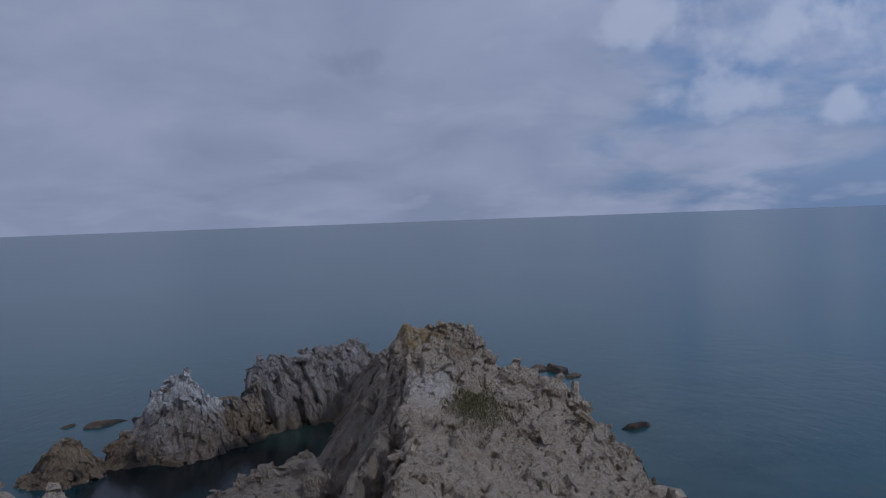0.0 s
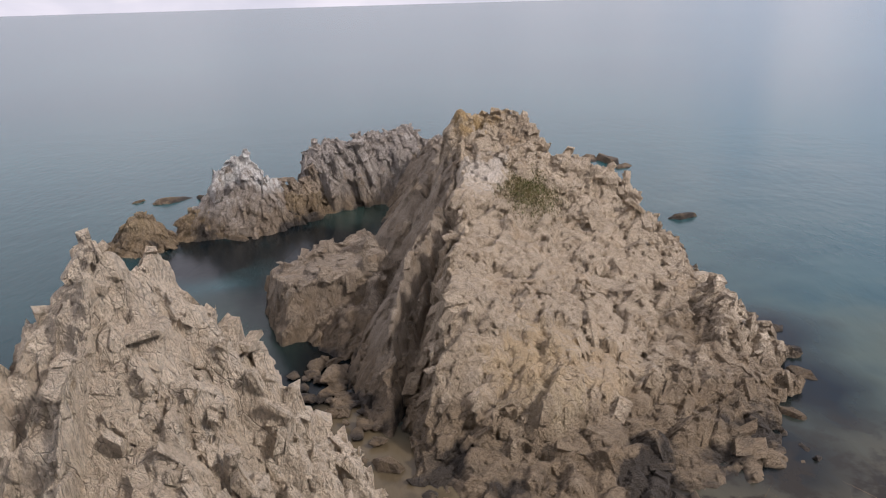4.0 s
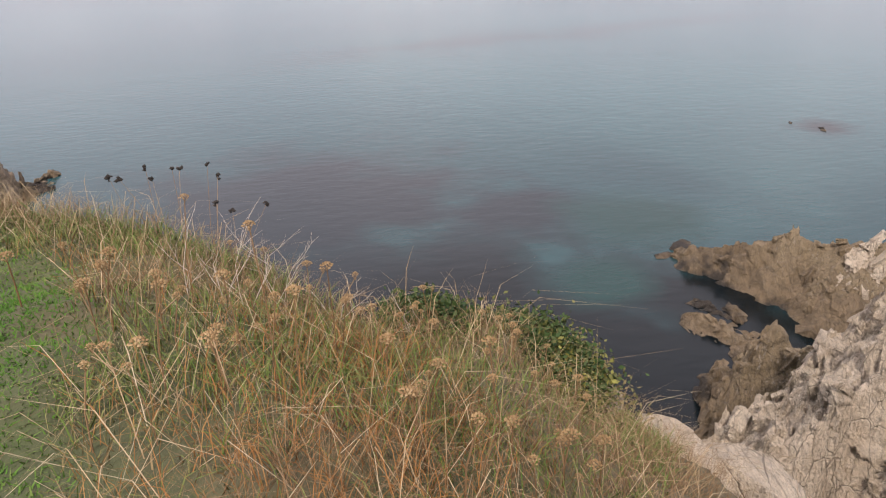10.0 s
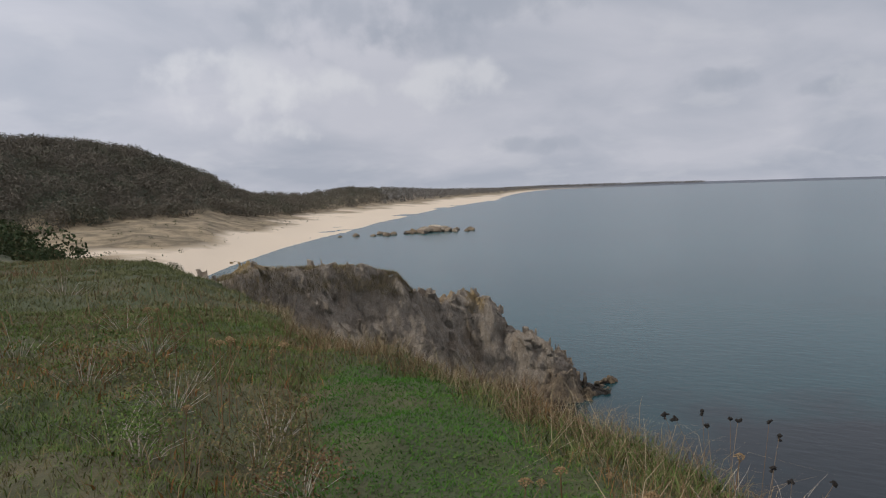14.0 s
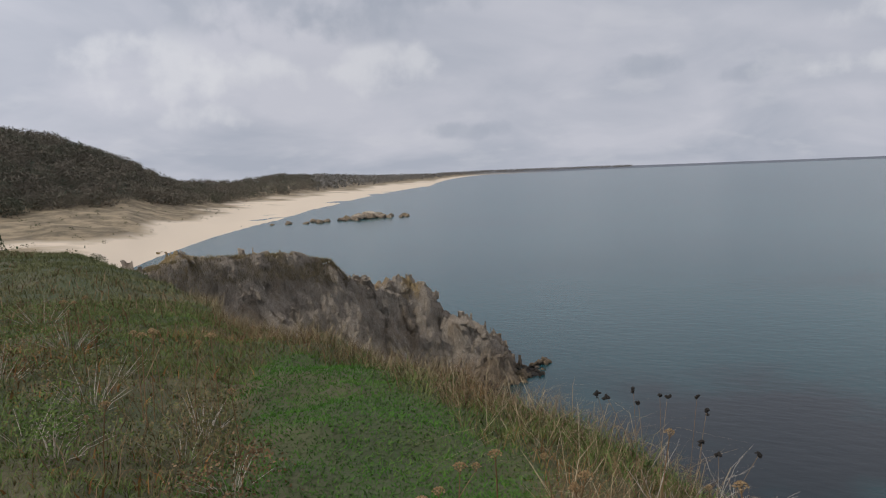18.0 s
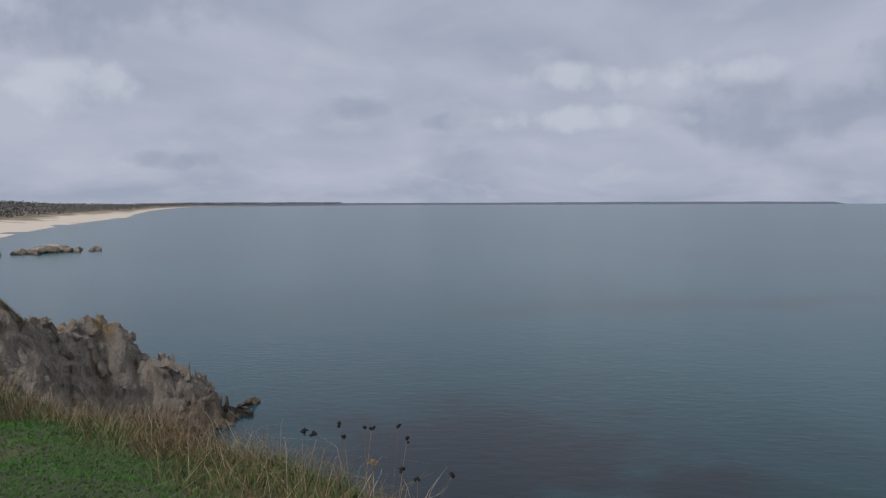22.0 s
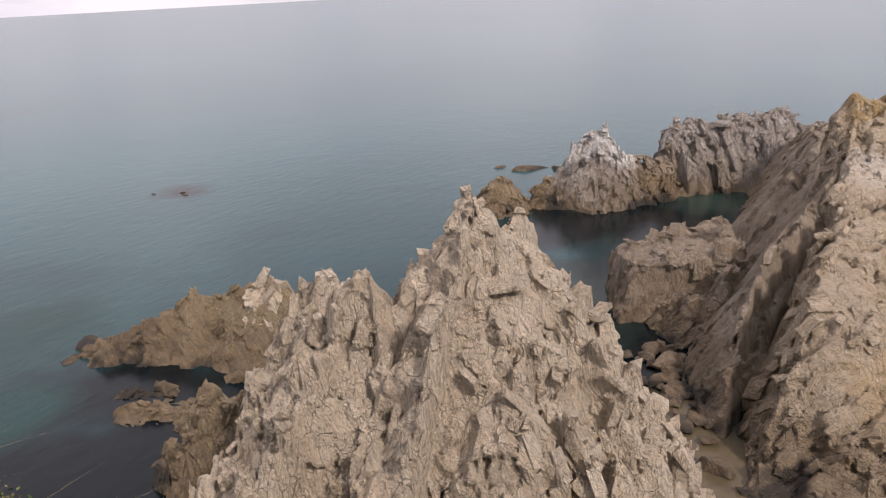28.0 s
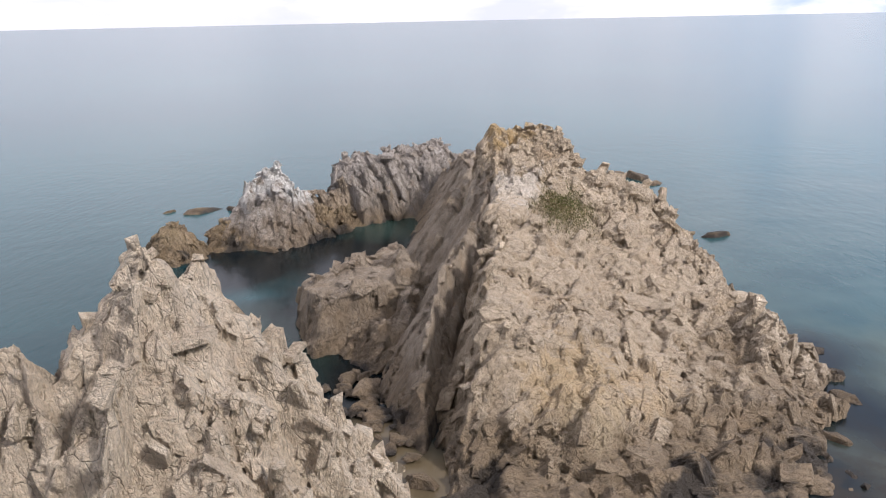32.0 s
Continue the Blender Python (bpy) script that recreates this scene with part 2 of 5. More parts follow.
def rock_material(name, pale, tan, dark, lichen=0.0, guano=9.0, patches=()):
    """Bedded, cracked shore rock: pale dry tops, brown weed-stained foot, black splash line."""
    m, t, b = material(name, 0.88)
    pos = nd(t, "ShaderNodeNewGeometry").outputs["Position"]
    warp = nd(t, "ShaderNodeMapping", {"Vector": pos, "Rotation": (0.25, -0.3, 0.5), "Scale": (1.0, 2.2, 0.45)}).outputs[0]
    n1 = noise_at(t, pos, 0.35, 6)
    n2 = noise_at(t, warp, 1.5, 8, 0.62, 0.6)
    n3 = noise_at(t, pos, 9.0, 6, 0.65)
    col = stops(t, n2, (0.28, dark), (0.46, tan), (0.68, pale))
    col = mixc(t, rng(t, n1, 0.38, 0.66, 0, 0.55), col, (*tan, 1))
    ochre = noise_at(t, warp, 0.5, 4)
    col = mixc(t, rng(t, ochre, 0.55, 0.72, 0, 0.55), col, (0.42, 0.27, 0.13, 1))
    col = mixc(t, rng(t, n3, 0.32, 0.52, 0.42, 0.0), col, (0.09, 0.07, 0.05, 1))
    col = mixc(t, rng(t, noise_at(t, warp, 26.0, 4, 0.7), 0.36, 0.5, 0.25, 0.0), col, (0.12, 0.1, 0.08, 1))
    col = mixc(t, rng(t, noise_at(t, warp, 4.0, 7, 0.7), 0.56, 0.7, 0, 0.5), col, (0.68, 0.63, 0.56, 1))
    isle = nd(t, "ShaderNodeNewGeometry").outputs["Random Per Island"]
    col = mixc(t, rng(t, isle, 0.0, 1.0, 0.08, 0.42), col, mixc(t, rng(t, isle, 0.0, 1.0), (*dark, 1), (*pale, 1)))
    if lichen:
        lf = noise_at(t, pos, 1.1, 5, 0.6)
        col = mixc(t, rng(t, lf, 0.72 - lichen, 0.78 - lichen, 0, 0.7), col, (0.46, 0.27, 0.05, 1))
    for (px, py, pz), r, tone in patches:
        d = nd(t, "ShaderNodeVectorMath", {0: pos, 1: (px, py, pz)}, op="DISTANCE").outputs["Value"]
        d = nd(t, "ShaderNodeMath", {0: d, 1: rng(t, n2, 0.3, 0.7, -0.6 * r, 0.6 * r)}, op="ADD").outputs[0]
        col = mixc(t, rng(t, d, r, 0.4 * r, 0, 0.75), col, (*tone, 1))
    sep = nd(t, "ShaderNodeSeparateXYZ", {0: pos})
    zz = nd(t, "ShaderNodeMath", {0: sep.outputs[2], 1: rng(t, n1, 0.3, 0.7, -1.6, 1.6)}, op="ADD").outputs[0]
    # guano on the crests
    nz = nd(t, "ShaderNodeSeparateXYZ", {0: nd(t, "ShaderNodeNewGeometry").outputs["Normal"]}).outputs[2]
    gz = nd(t, "ShaderNodeMath", {0: rng(t, zz, guano, guano + 1.2), 1: rng(t, n2, 0.4, 0.55)}, op="MULTIPLY").outputs[0]
    col = mixc(t, gz, col, (0.72, 0.7, 0.66, 1))
    brown = mixc(t, rng(t, n2, 0.3, 0.7), (0.12, 0.085, 0.05, 1), (0.3, 0.21, 0.12, 1))
    col = mixc(t, rng(t, zz, 2.8, 1.0, 0, 0.75), col, brown)
    col = mixc(t, rng(t, zz, 0.3, -0.3, 0, 0.85), col, (0.022, 0.019, 0.017, 1))
    # joints: a net of dark cracks drawn out along the beds, and a finer one across
    bent = nd(t, "ShaderNodeVectorMath", {0: warp, 1: nd(t, "ShaderNodeVectorMath", {0: nd(t, "ShaderNodeTexNoise", {"Vector": pos, "Scale": 1.4, "Detail": 4}).outputs["Color"], "Scale": 0.38}, op="SCALE").outputs[0]}, op="ADD").outputs[0]
    e1 = nd(t, "ShaderNodeTexVoronoi", {"Vector": bent, "Scale": 1.5}, feature="DISTANCE_TO_EDGE").outputs["Distance"]
    e2 = nd(t, "ShaderNodeTexVoronoi", {"Vector": bent, "Scale": 4.2}, feature="DISTANCE_TO_EDGE").outputs["Distance"]
    some = rng(t, noise_at(t, pos, 0.8, 3), 0.4, 0.56)
    crack = nd(t, "ShaderNodeMath", {0: nd(t, "ShaderNodeMath", {0: rng(t, e1, 0.02, 0.0), 1: rng(t, noise_at(t, pos, 0.55, 3), 0.4, 0.52)}, op="MULTIPLY").outputs[0], 1: nd(t, "ShaderNodeMath", {0: rng(t, e2, 0.045, 0.0, 0, 0.65), 1: some}, op="MULTIPLY").outputs[0]}, op="MAXIMUM").outputs[0]
    col = mixc(t, rng(t, crack, 0, 1, 0, 0.5), col, (0.08, 0.066, 0.052, 1))
    fine = noise_at(t, warp, 6.5, 7, 0.7, 0.4)
    col = mixc(t, rng(t, fine, 0.34, 0.45, 0.3, 0.0), col, (0.09, 0.073, 0.056, 1))
    t.links.new(col, b.inputs["Base Color"])
    cell = nd(t, "ShaderNodeTexVoronoi", {"Vector": bent, "Scale": 4.2}).outputs["Distance"]
    ridge = nd(t, "ShaderNodeMath", {0: nd(t, "ShaderNodeMath", {0: n2, 1: 0.5}, op="SUBTRACT").outputs[0]}, op="ABSOLUTE").outputs[0]
    h = nd(t, "ShaderNodeMath", {0: rng(t, ridge, 0.0, 0.12, -0.15, 0.05), 1: rng(t, fine, 0.3, 0.7, 0, 0.8)}, op="ADD").outputs[0]
    h = nd(t, "ShaderNodeMath", {0: h, 1: rng(t, noise_at(t, pos, 14.0, 5, 0.7), 0.3, 0.7, 0, 0.6)}, op="ADD").outputs[0]
    h = nd(t, "ShaderNodeMath", {0: h, 1: rng(t, cell, 0.0, 0.8, 0.25, 0.0)}, op="ADD").outputs[0]
    h = nd(t, "ShaderNodeMath", {0: h, 1: rng(t, crack, 0.0, 1.0, 0.0, 0.9)}, op="SUBTRACT").outputs[0]
    bump(t, b, h, 1.0, 0.14)
    return m


ROCK = rock_material("shore_rock", (0.88, 0.755, 0.59), (0.72, 0.585, 0.43), (0.42, 0.335, 0.24), 0.0, 99,
                     (((-4.19, 13.13, 5.48), 0.45, (0.55, 0.34, 0.05)), ((-3.87, 13.02, 5.43), 0.25, (0.6, 0.28, 0.04))))
ROCK_TAN = rock_material("tan_rock", (0.74, 0.61, 0.45), (0.54, 0.425, 0.295), (0.28, 0.22, 0.155), 0.0, 99,
                         (((1.22, 24.66, 2.91), 2.2, (0.62, 0.46, 0.27)), ((3.59, 25.91, 1.98), 1.8, (0.6, 0.45, 0.28)), ((-1.93, 42.68, 9.58), 1.6, (0.42, 0.28, 0.11)), ((-1.13, 37.20, 7.71), 1.8, (0.74, 0.67, 0.58)),
                          ((1.74, 23.61, 1.65), 1.5, (0.62, 0.5, 0.33))))
ROCK_BROWN = rock_material("brown_rock", (0.46, 0.355, 0.215), (0.315, 0.235, 0.135), (0.16, 0.118, 0.068), 0.0, 99)
ROCK_GREY = rock_material("grey_rock", (0.5, 0.45, 0.4), (0.35, 0.305, 0.265), (0.18, 0.155, 0.13), 0.0, 6.0)
ROCK_WHITE = rock_material("white_rock", (0.62, 0.58, 0.54), (0.4, 0.345, 0.29), (0.2, 0.17, 0.145), 0.0, 2.6)
# ROCK_TAN's hues, darker: part of that is the rib's shade put into colour
ROCK_CLIFF = rock_material("cliff_rock", (0.46, 0.375, 0.28), (0.32, 0.25, 0.18), (0.165, 0.13, 0.095), 0.0, 99)
ROCK_WEED = rock_material("weedy_rock", (0.1, 0.08, 0.055), (0.055, 0.045, 0.032), (0.028, 0.023, 0.018), 0.0, 99)
ROCK_HEAD = rock_material("headland_rock", (0.6, 0.49, 0.375), (0.42, 0.335, 0.245), (0.19, 0.15, 0.11), 0.0, 99, (((-46.51, -27.4, 8.0), 1.3, (0.45, 0.3, 0.11)), ((-28.71, -32.24, 11.69), 1.5, (0.45, 0.3, 0.1)), ((-44.58, -29.00, 8.28), 1.2, (0.42, 0.28, 0.12))))


def water_material():
    m, t, b = material("sea_water", 0.2)
    pos = nd(t, "ShaderNodeNewGeometry").outputs["Position"]
    flat = nd(t, "ShaderNodeMapping", {"Vector": pos, "Scale": (1, 1, 0)}).outputs[0]
    n1 = noise_at(t, flat, 0.055, 5, 0.55, 0.5)
    n2 = noise_at(t, flat, 0.012, 4)
    col = stops(t, n1, (0.34, (0.008, 0.017, 0.022)), (0.5, (0.013, 0.034, 0.039)), (0.68, (0.022, 0.056, 0.06)))
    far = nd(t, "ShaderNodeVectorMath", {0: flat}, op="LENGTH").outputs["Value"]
    far_tone = mixc(t, rng(t, n2, 0.35, 0.65), (0.012, 0.054, 0.062, 1), (0.019, 0.076, 0.082, 1))
    # sea colour shifts to teal between 26 and 80 m from the viewpoint
    col = mixc(t, rng(t, far, 26, 80), col, far_tone)

    def spot(x, y, r):
        d = nd(t, "ShaderNodeVectorMath", {0: flat, 1: (x, y, 0)}, op="DISTANCE").outputs["Value"]
        d = nd(t, "ShaderNodeMath", {0: d, 1: rng(t, noise_at(t, flat, 0.16, 3), 0.3, 0.7, -0.3 * r, 0.3 * r)}, op="ADD").outputs[0]
        return rng(t, d, r * 1.05, r * 0.45)

    for x, y, r, tone in ((42, 44, 40, (0.04, 0.078, 0.078)), (20, 26, 14, (0.06, 0.078, 0.06)), (10, 20, 9, (0.055, 0.05, 0.034)), (3, 18, 7, (0.06, 0.055, 0.035)), (-3.5, 19.5, 5, (0.15, 0.118, 0.07)), (-1.5, 23, 4, (0.1, 0.08, 0.05))):
        col = mixc(t, spot(x, y, r), col, (*tone, 1))
    for x, y, r in ((-29, 4, 10), (-22, 2, 18), (-54, 41, 3.5), (-22, 12, 9), (-27, 17, 5), (-19, 45, 7), (-10, 42, 8), (-8, 29, 5), (-20, 18, 6), (-14, 36, 5), (-13, 30, 6), (-10, 47, 6), (-13, 51, 8), (-9, 5, 12), (-16, -6, 14), (12.5, 29, 4), (12.5, 34, 4), (9.5, 24, 3.5)):
        col = mixc(t, spot(x, y, r), col, (0.003, 0.006, 0.0075, 1))
    for x, y, r in ((-46, -2, 15), (-41, 11, 6)):
        col = mixc(t, spot(x, y, r), col, (0.012, 0.018, 0.022, 1))
    across = nd(t, "ShaderNodeVectorMath", {0: flat, 1: (0.953, 0.3, 0)}, op="DOT_PRODUCT").outputs["Value"]
    along = nd(t, "ShaderNodeVectorMath", {0: flat, 1: (-0.3, 0.953, 0)}, op="DOT_PRODUCT").outputs["Value"]
    off = nd(t, "ShaderNodeMath", {0: nd(t, "ShaderNodeMath", {0: across, 1: rng(t, n1, 0.3, 0.7, 95, 109)}, op="ADD").outputs[0]}, op="ABSOLUTE").outputs[0]
    band = nd(t, "ShaderNodeMath", {0: rng(t, off, 9, 2, 0, 0.5), 1: rng(t, along, 15, 45)}, op="MULTIPLY").outputs[0]
    band = nd(t, "ShaderNodeMath", {0: band, 1: rng(t, along, 125, 95)}, op="MULTIPLY").outputs[0]
    col = mixc(t, band, col, (0.01, 0.014, 0.018, 1))
    for x, y, r in ((-30.5, 12.3, 3.2), (-38.5, 17.5, 5)):
        col = mixc(t, spot(x, y, r), col, (0.008, 0.034, 0.032, 1))
    for x, y, r in ((-4.6, 22.5, 3.5), (-6, 24.5, 2.5)):
        col = mixc(t, spot(x, y, r), col, (0.09, 0.07, 0.042, 1))
    for x, y, r in ((-9, 54.5, 4.5), (-17, 33, 7), (-12.3, 56, 4)):
        col = mixc(t, spot(x, y, r), col, (0.02, 0.036, 0.03, 1))
    # weed beds in the sandy shallows before the islet
    weed = nd(t, "ShaderNodeMath", {0: spot(7, 19.5, 11), 1: rng(t, noise_at(t, flat, 0.75, 6, 0.6), 0.47, 0.56, 0, 0.95)}, op="MULTIPLY").outputs[0]
    col = mixc(t, weed, col, (0.018, 0.014, 0.009, 1))
    t.links.new(col, b.inputs["Base Color"])
    b.inputs["IOR"].default_value = 1.33
    b.inputs["Specular IOR Level"].default_value = 0.34
    w1 = noise_at(t, nd(t, "ShaderNodeMapping", {"Vector": flat, "Rotation": (0, 0, 0.5), "Scale": (1.0, 0.45, 1)}).outputs[0], 1.3, 4, 0.55, 0.3)
    w2 = noise_at(t, flat, 0.18, 3)
    h = nd(t, "ShaderNodeMath", {0: w1, 1: rng(t, w2, 0, 1, 0, 0.9)}, op="ADD").outputs[0]
    bump(t, b, h, 0.3, 0.1)
    return m


def ground_material():
    m, t, b = material("headland_ground", 0.95)
    pos = nd(t, "ShaderNodeNewGeometry").outputs["Position"]
    n1 = noise_at(t, pos, 0.5, 6, 0.6)
    n2 = noise_at(t, pos, 6.0, 6, 0.65)
    n0 = noise_at(t, pos, 0.03, 6, 0.6)
    col = stops(t, n1, (0.35, (0.045, 0.066, 0.02)), (0.5, (0.065, 0.075, 0.028)), (0.64, (0.11, 0.09, 0.045)))
    col = mixc(t, rng(t, n2, 0.35, 0.75, 0.0, 0.6), col, (0.07, 0.06, 0.03, 1))
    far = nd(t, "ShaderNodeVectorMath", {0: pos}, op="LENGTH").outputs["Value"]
    sand = mixc(t, n2, (0.6, 0.48, 0.35, 1), (0.74, 0.61, 0.46, 1))
    z = nd(t, "ShaderNodeSeparateXYZ", {0: pos}).outputs[2]
    zz = nd(t, "ShaderNodeMath", {0: z, 1: rng(t, n0, 0.3, 0.7, -1.6, 1.6)}, op="ADD").outputs[0]
    scrub = mixc(t, rng(t, noise_at(t, pos, 0.12, 8, 0.7), 0.4, 0.6), (0.12, 0.09, 0.05, 1), (0.33, 0.25, 0.15, 1))
    low = mixc(t, rng(t, zz, 2.2, 3.6), sand, scrub)
    low = mixc(t, rng(t, zz, 9, 13), low, (0.04, 0.045, 0.022, 1))
    # aerial haze put into the colour: the farthest land turns pale blue-grey
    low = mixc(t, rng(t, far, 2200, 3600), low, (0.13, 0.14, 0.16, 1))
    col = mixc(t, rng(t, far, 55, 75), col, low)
    t.links.new(col, b.inputs["Base Color"])
    bump(t, b, n2, 0.6, 0.06)
    return m


WATER = water_material()
GROUND = ground_material()


# ---- rock building ----
def hash01(i, j, k, s):
    n = (i * 374761393 + j * 668265263 + k * 2147483647 + s * 974634777) & 0xFFFFFFFF
    n = ((n ^ (n >> 13)) * 1274126177) & 0xFFFFFFFF
    n = ((n ^ (n >> 16)) * 2246822519) & 0xFFFFFFFF
    return ((n ^ (n >> 15)) & 0xFFFFFF).astype(np.float32) / 0xFFFFFF


def facets(p, size, seed, tilt=0.65, joint=0.05):
    """Joint blocks: every cell of the rock stands out or back by its own amount and has its own tilted face."""
    q = p / np.asarray(size, np.float32)
    base = np.floor(q).astype(np.int32)
    lo = base.min(0) - 1
    dims = base.max(0) - lo + 2
    gi, gj, gk = (g.ravel() + l for g, l in zip(np.meshgrid(*(np.arange(d) for d in dims), indexing="ij"), lo))
    table = np.stack([hash01(gi, gj, gk, seed + n) for n in range(7)], -1)
    table[:, :3] = 0.12 + 0.76 * table[:, :3]
    base -= lo
    stride = np.array((dims[1] * dims[2], dims[2], 1), np.int64)
    flat = base @ stride
    inner = q - lo - base
    f1 = np.full(len(p), 99.0, np.float32)
    f2 = f1.copy()
    best = np.zeros(len(p), np.int64)
    for dx in (-1, 0, 1):
        for dy in (-1, 0, 1):
            for dz in (-1, 0, 1):
                c = flat + (dx * stride[0] + dy * stride[1] + dz)
                e = inner - table[c, :3] - np.array((dx, dy, dz), np.float32)
                e *= e
                e *= e
                d = e[:, 0] + e[:, 1] + e[:, 2]
                near = d < f1
                f2 = np.where(near, f1, np.minimum(f2, d))
                best = np.where(near, c, best)
                f1 = np.where(near, d, f1)
    cell = np.stack([best // stride[0], best // stride[1] % dims[1], best % dims[2]], -1)
    rel = q - lo - cell - table[best, :3]
    val = table[best, 3] * 2 - 1 + tilt * ((table[best, 4:] * 2 - 1) * rel).sum(-1) * 2
    gap = np.clip((f2 ** 0.25 - f1 ** 0.25) / joint, 0, 1)
    return val, gap


def vnoise(p, seed):
    """Smooth value noise."""
    b = np.floor(p).astype(np.int64)
    f = (p - b).astype(np.float32)
    f = f * f * (3 - 2 * f)
    out = np.zeros(len(p), np.float32)
    for dx in (0, 1):
        for dy in (0, 1):
            for dz in (0, 1):
                w = np.abs(1 - dx - f[:, 0]) * np.abs(1 - dy - f[:, 1]) * np.abs(1 - dz - f[:, 2])
                out += w * hash01(b[:, 0] + dx, b[:, 1] + dy, b[:, 2] + dz, seed)
    return out * 2 - 1


def crest(X, Y, nodes, left, right, power=1.0, cap=None):
    """Height of a ridge along nodes (x, y, z), that falls off to its left and right, and past its ends, at the given slopes."""
    H = np.full(X.shape, -9.0)
    last = len(nodes) - 2
    for n, ((x0, y0, z0), (x1, y1, z1)) in enumerate(zip(nodes[:-1], nodes[1:])):
        dx, dy = x1 - x0, y1 - y0
        L2 = dx * dx + dy * dy + 1e-9
        v = ((X - x0) * dx + (Y - y0) * dy) / L2
        u = np.clip(v, 0, 1)
        ex, ey = X - x0 - u * dx, Y - y0 - u * dy
        d = np.hypot(ex, ey)
        s = np.where(dx * ey - dy * ex > 0, left, right)
        s = np.where((v < 0) | (v > 1), max(left, right), s)
        if cap:
            s = np.where((v < 0) & (n == 0) | (v > 1) & (n == last), cap, s)
        H = np.maximum(H, z0 + u * (z1 - z0) - s * d ** power)
    return H


def thing(name, label, category, group=""):
    return tagged(new(name), label, category, group)


def rock(name, shape, box, step, mat, dip, sizes, amps, seed, parent=None, label="", category="", low=-0.6, slabs=0, loose=0, coarse=0.42, bare=()):
    """Solid rock: the height shape(X, Y), broken into joint blocks, meshed evenly on steep and flat sides alike."""
    x0, x1, y0, y1, ztop = box
    xs, ys, zs = (np.arange(a, b, step, dtype=np.float32) for a, b in ((x0, x1), (y0, y1), (low, ztop)))
    X, Y = np.meshgrid(xs, ys, indexing="ij")
    H = shape(X, Y).astype(np.float32) - 0.2 * amps[0]
    gx, gy = np.gradient(H, step)
    lean = np.sqrt(1 + np.minimum(gx * gx + gy * gy, 9))
    F = (H[:, :, None] - zs[None, None]) / lean[:, :, None]
    F = np.clip(F, -3, 3)
    R = np.array(Euler([radians(a) for a in dip]).to_matrix(), np.float32)
    reach = 1.15 * sum(amps)
    for n, (size, amp) in enumerate(zip(sizes, amps)):
        I = np.argwhere(np.abs(F) < 1.5 * sum(amps[n:]) + 2 * step)
        p = np.stack([xs[I[:, 0]], ys[I[:, 1]], zs[I[:, 2]]], -1)
        q = p @ R
        wob = np.stack([vnoise(p * 0.6, seed + 50), vnoise(p * 0.6, seed + 51), vnoise(p * 0.6, seed + 52)], -1) * 0.12
        v, c = facets(q + wob, size, seed + 11 * n, 0.65, max(0.07, 1.2 * step / min(size)))
        add = amp * v - (0.5, 0.8, 0.0)[n] * amp * (1 - c)
        if n == 0:
            add += 0.5 * amp * vnoise(p * 0.35, seed + 30)
        F[tuple(I.T)] += add
    F[:, :, 0] = np.minimum(F[:, :, 0], -0.01)
    me = mesh_field(F, (x0, y0, low), step)
    me.name = name
    me.materials.append(mat)
    ob = new(name, me)
    ob.parent = parent
    if slabs:
        clad(me, R, coarse, slabs, loose, mat, parent or ob, seed, bare)
    return tagged(ob, label, category)


CORNERS = np.array([(x, y, z) for x in (-0.5, 0.5) for y in (-0.5, 0.5) for z in (-0.5, 0.5)], np.float32)
SIDES = np.array([(0, 1, 3, 2), (4, 6, 7, 5), (0, 4, 5, 1), (2, 3, 7, 6), (0, 2, 6, 4), (1, 5, 7, 3)])


def slab_variants(mat, g):
    out = []
    for n in range(6):
        me = bpy.data.meshes.new("slab")
        me.from_pydata((CORNERS + g.uniform(-0.13, 0.13, (8, 3))).tolist(), [], SIDES.tolist())
        me.materials.append(mat)
        out.append(me)
    return out


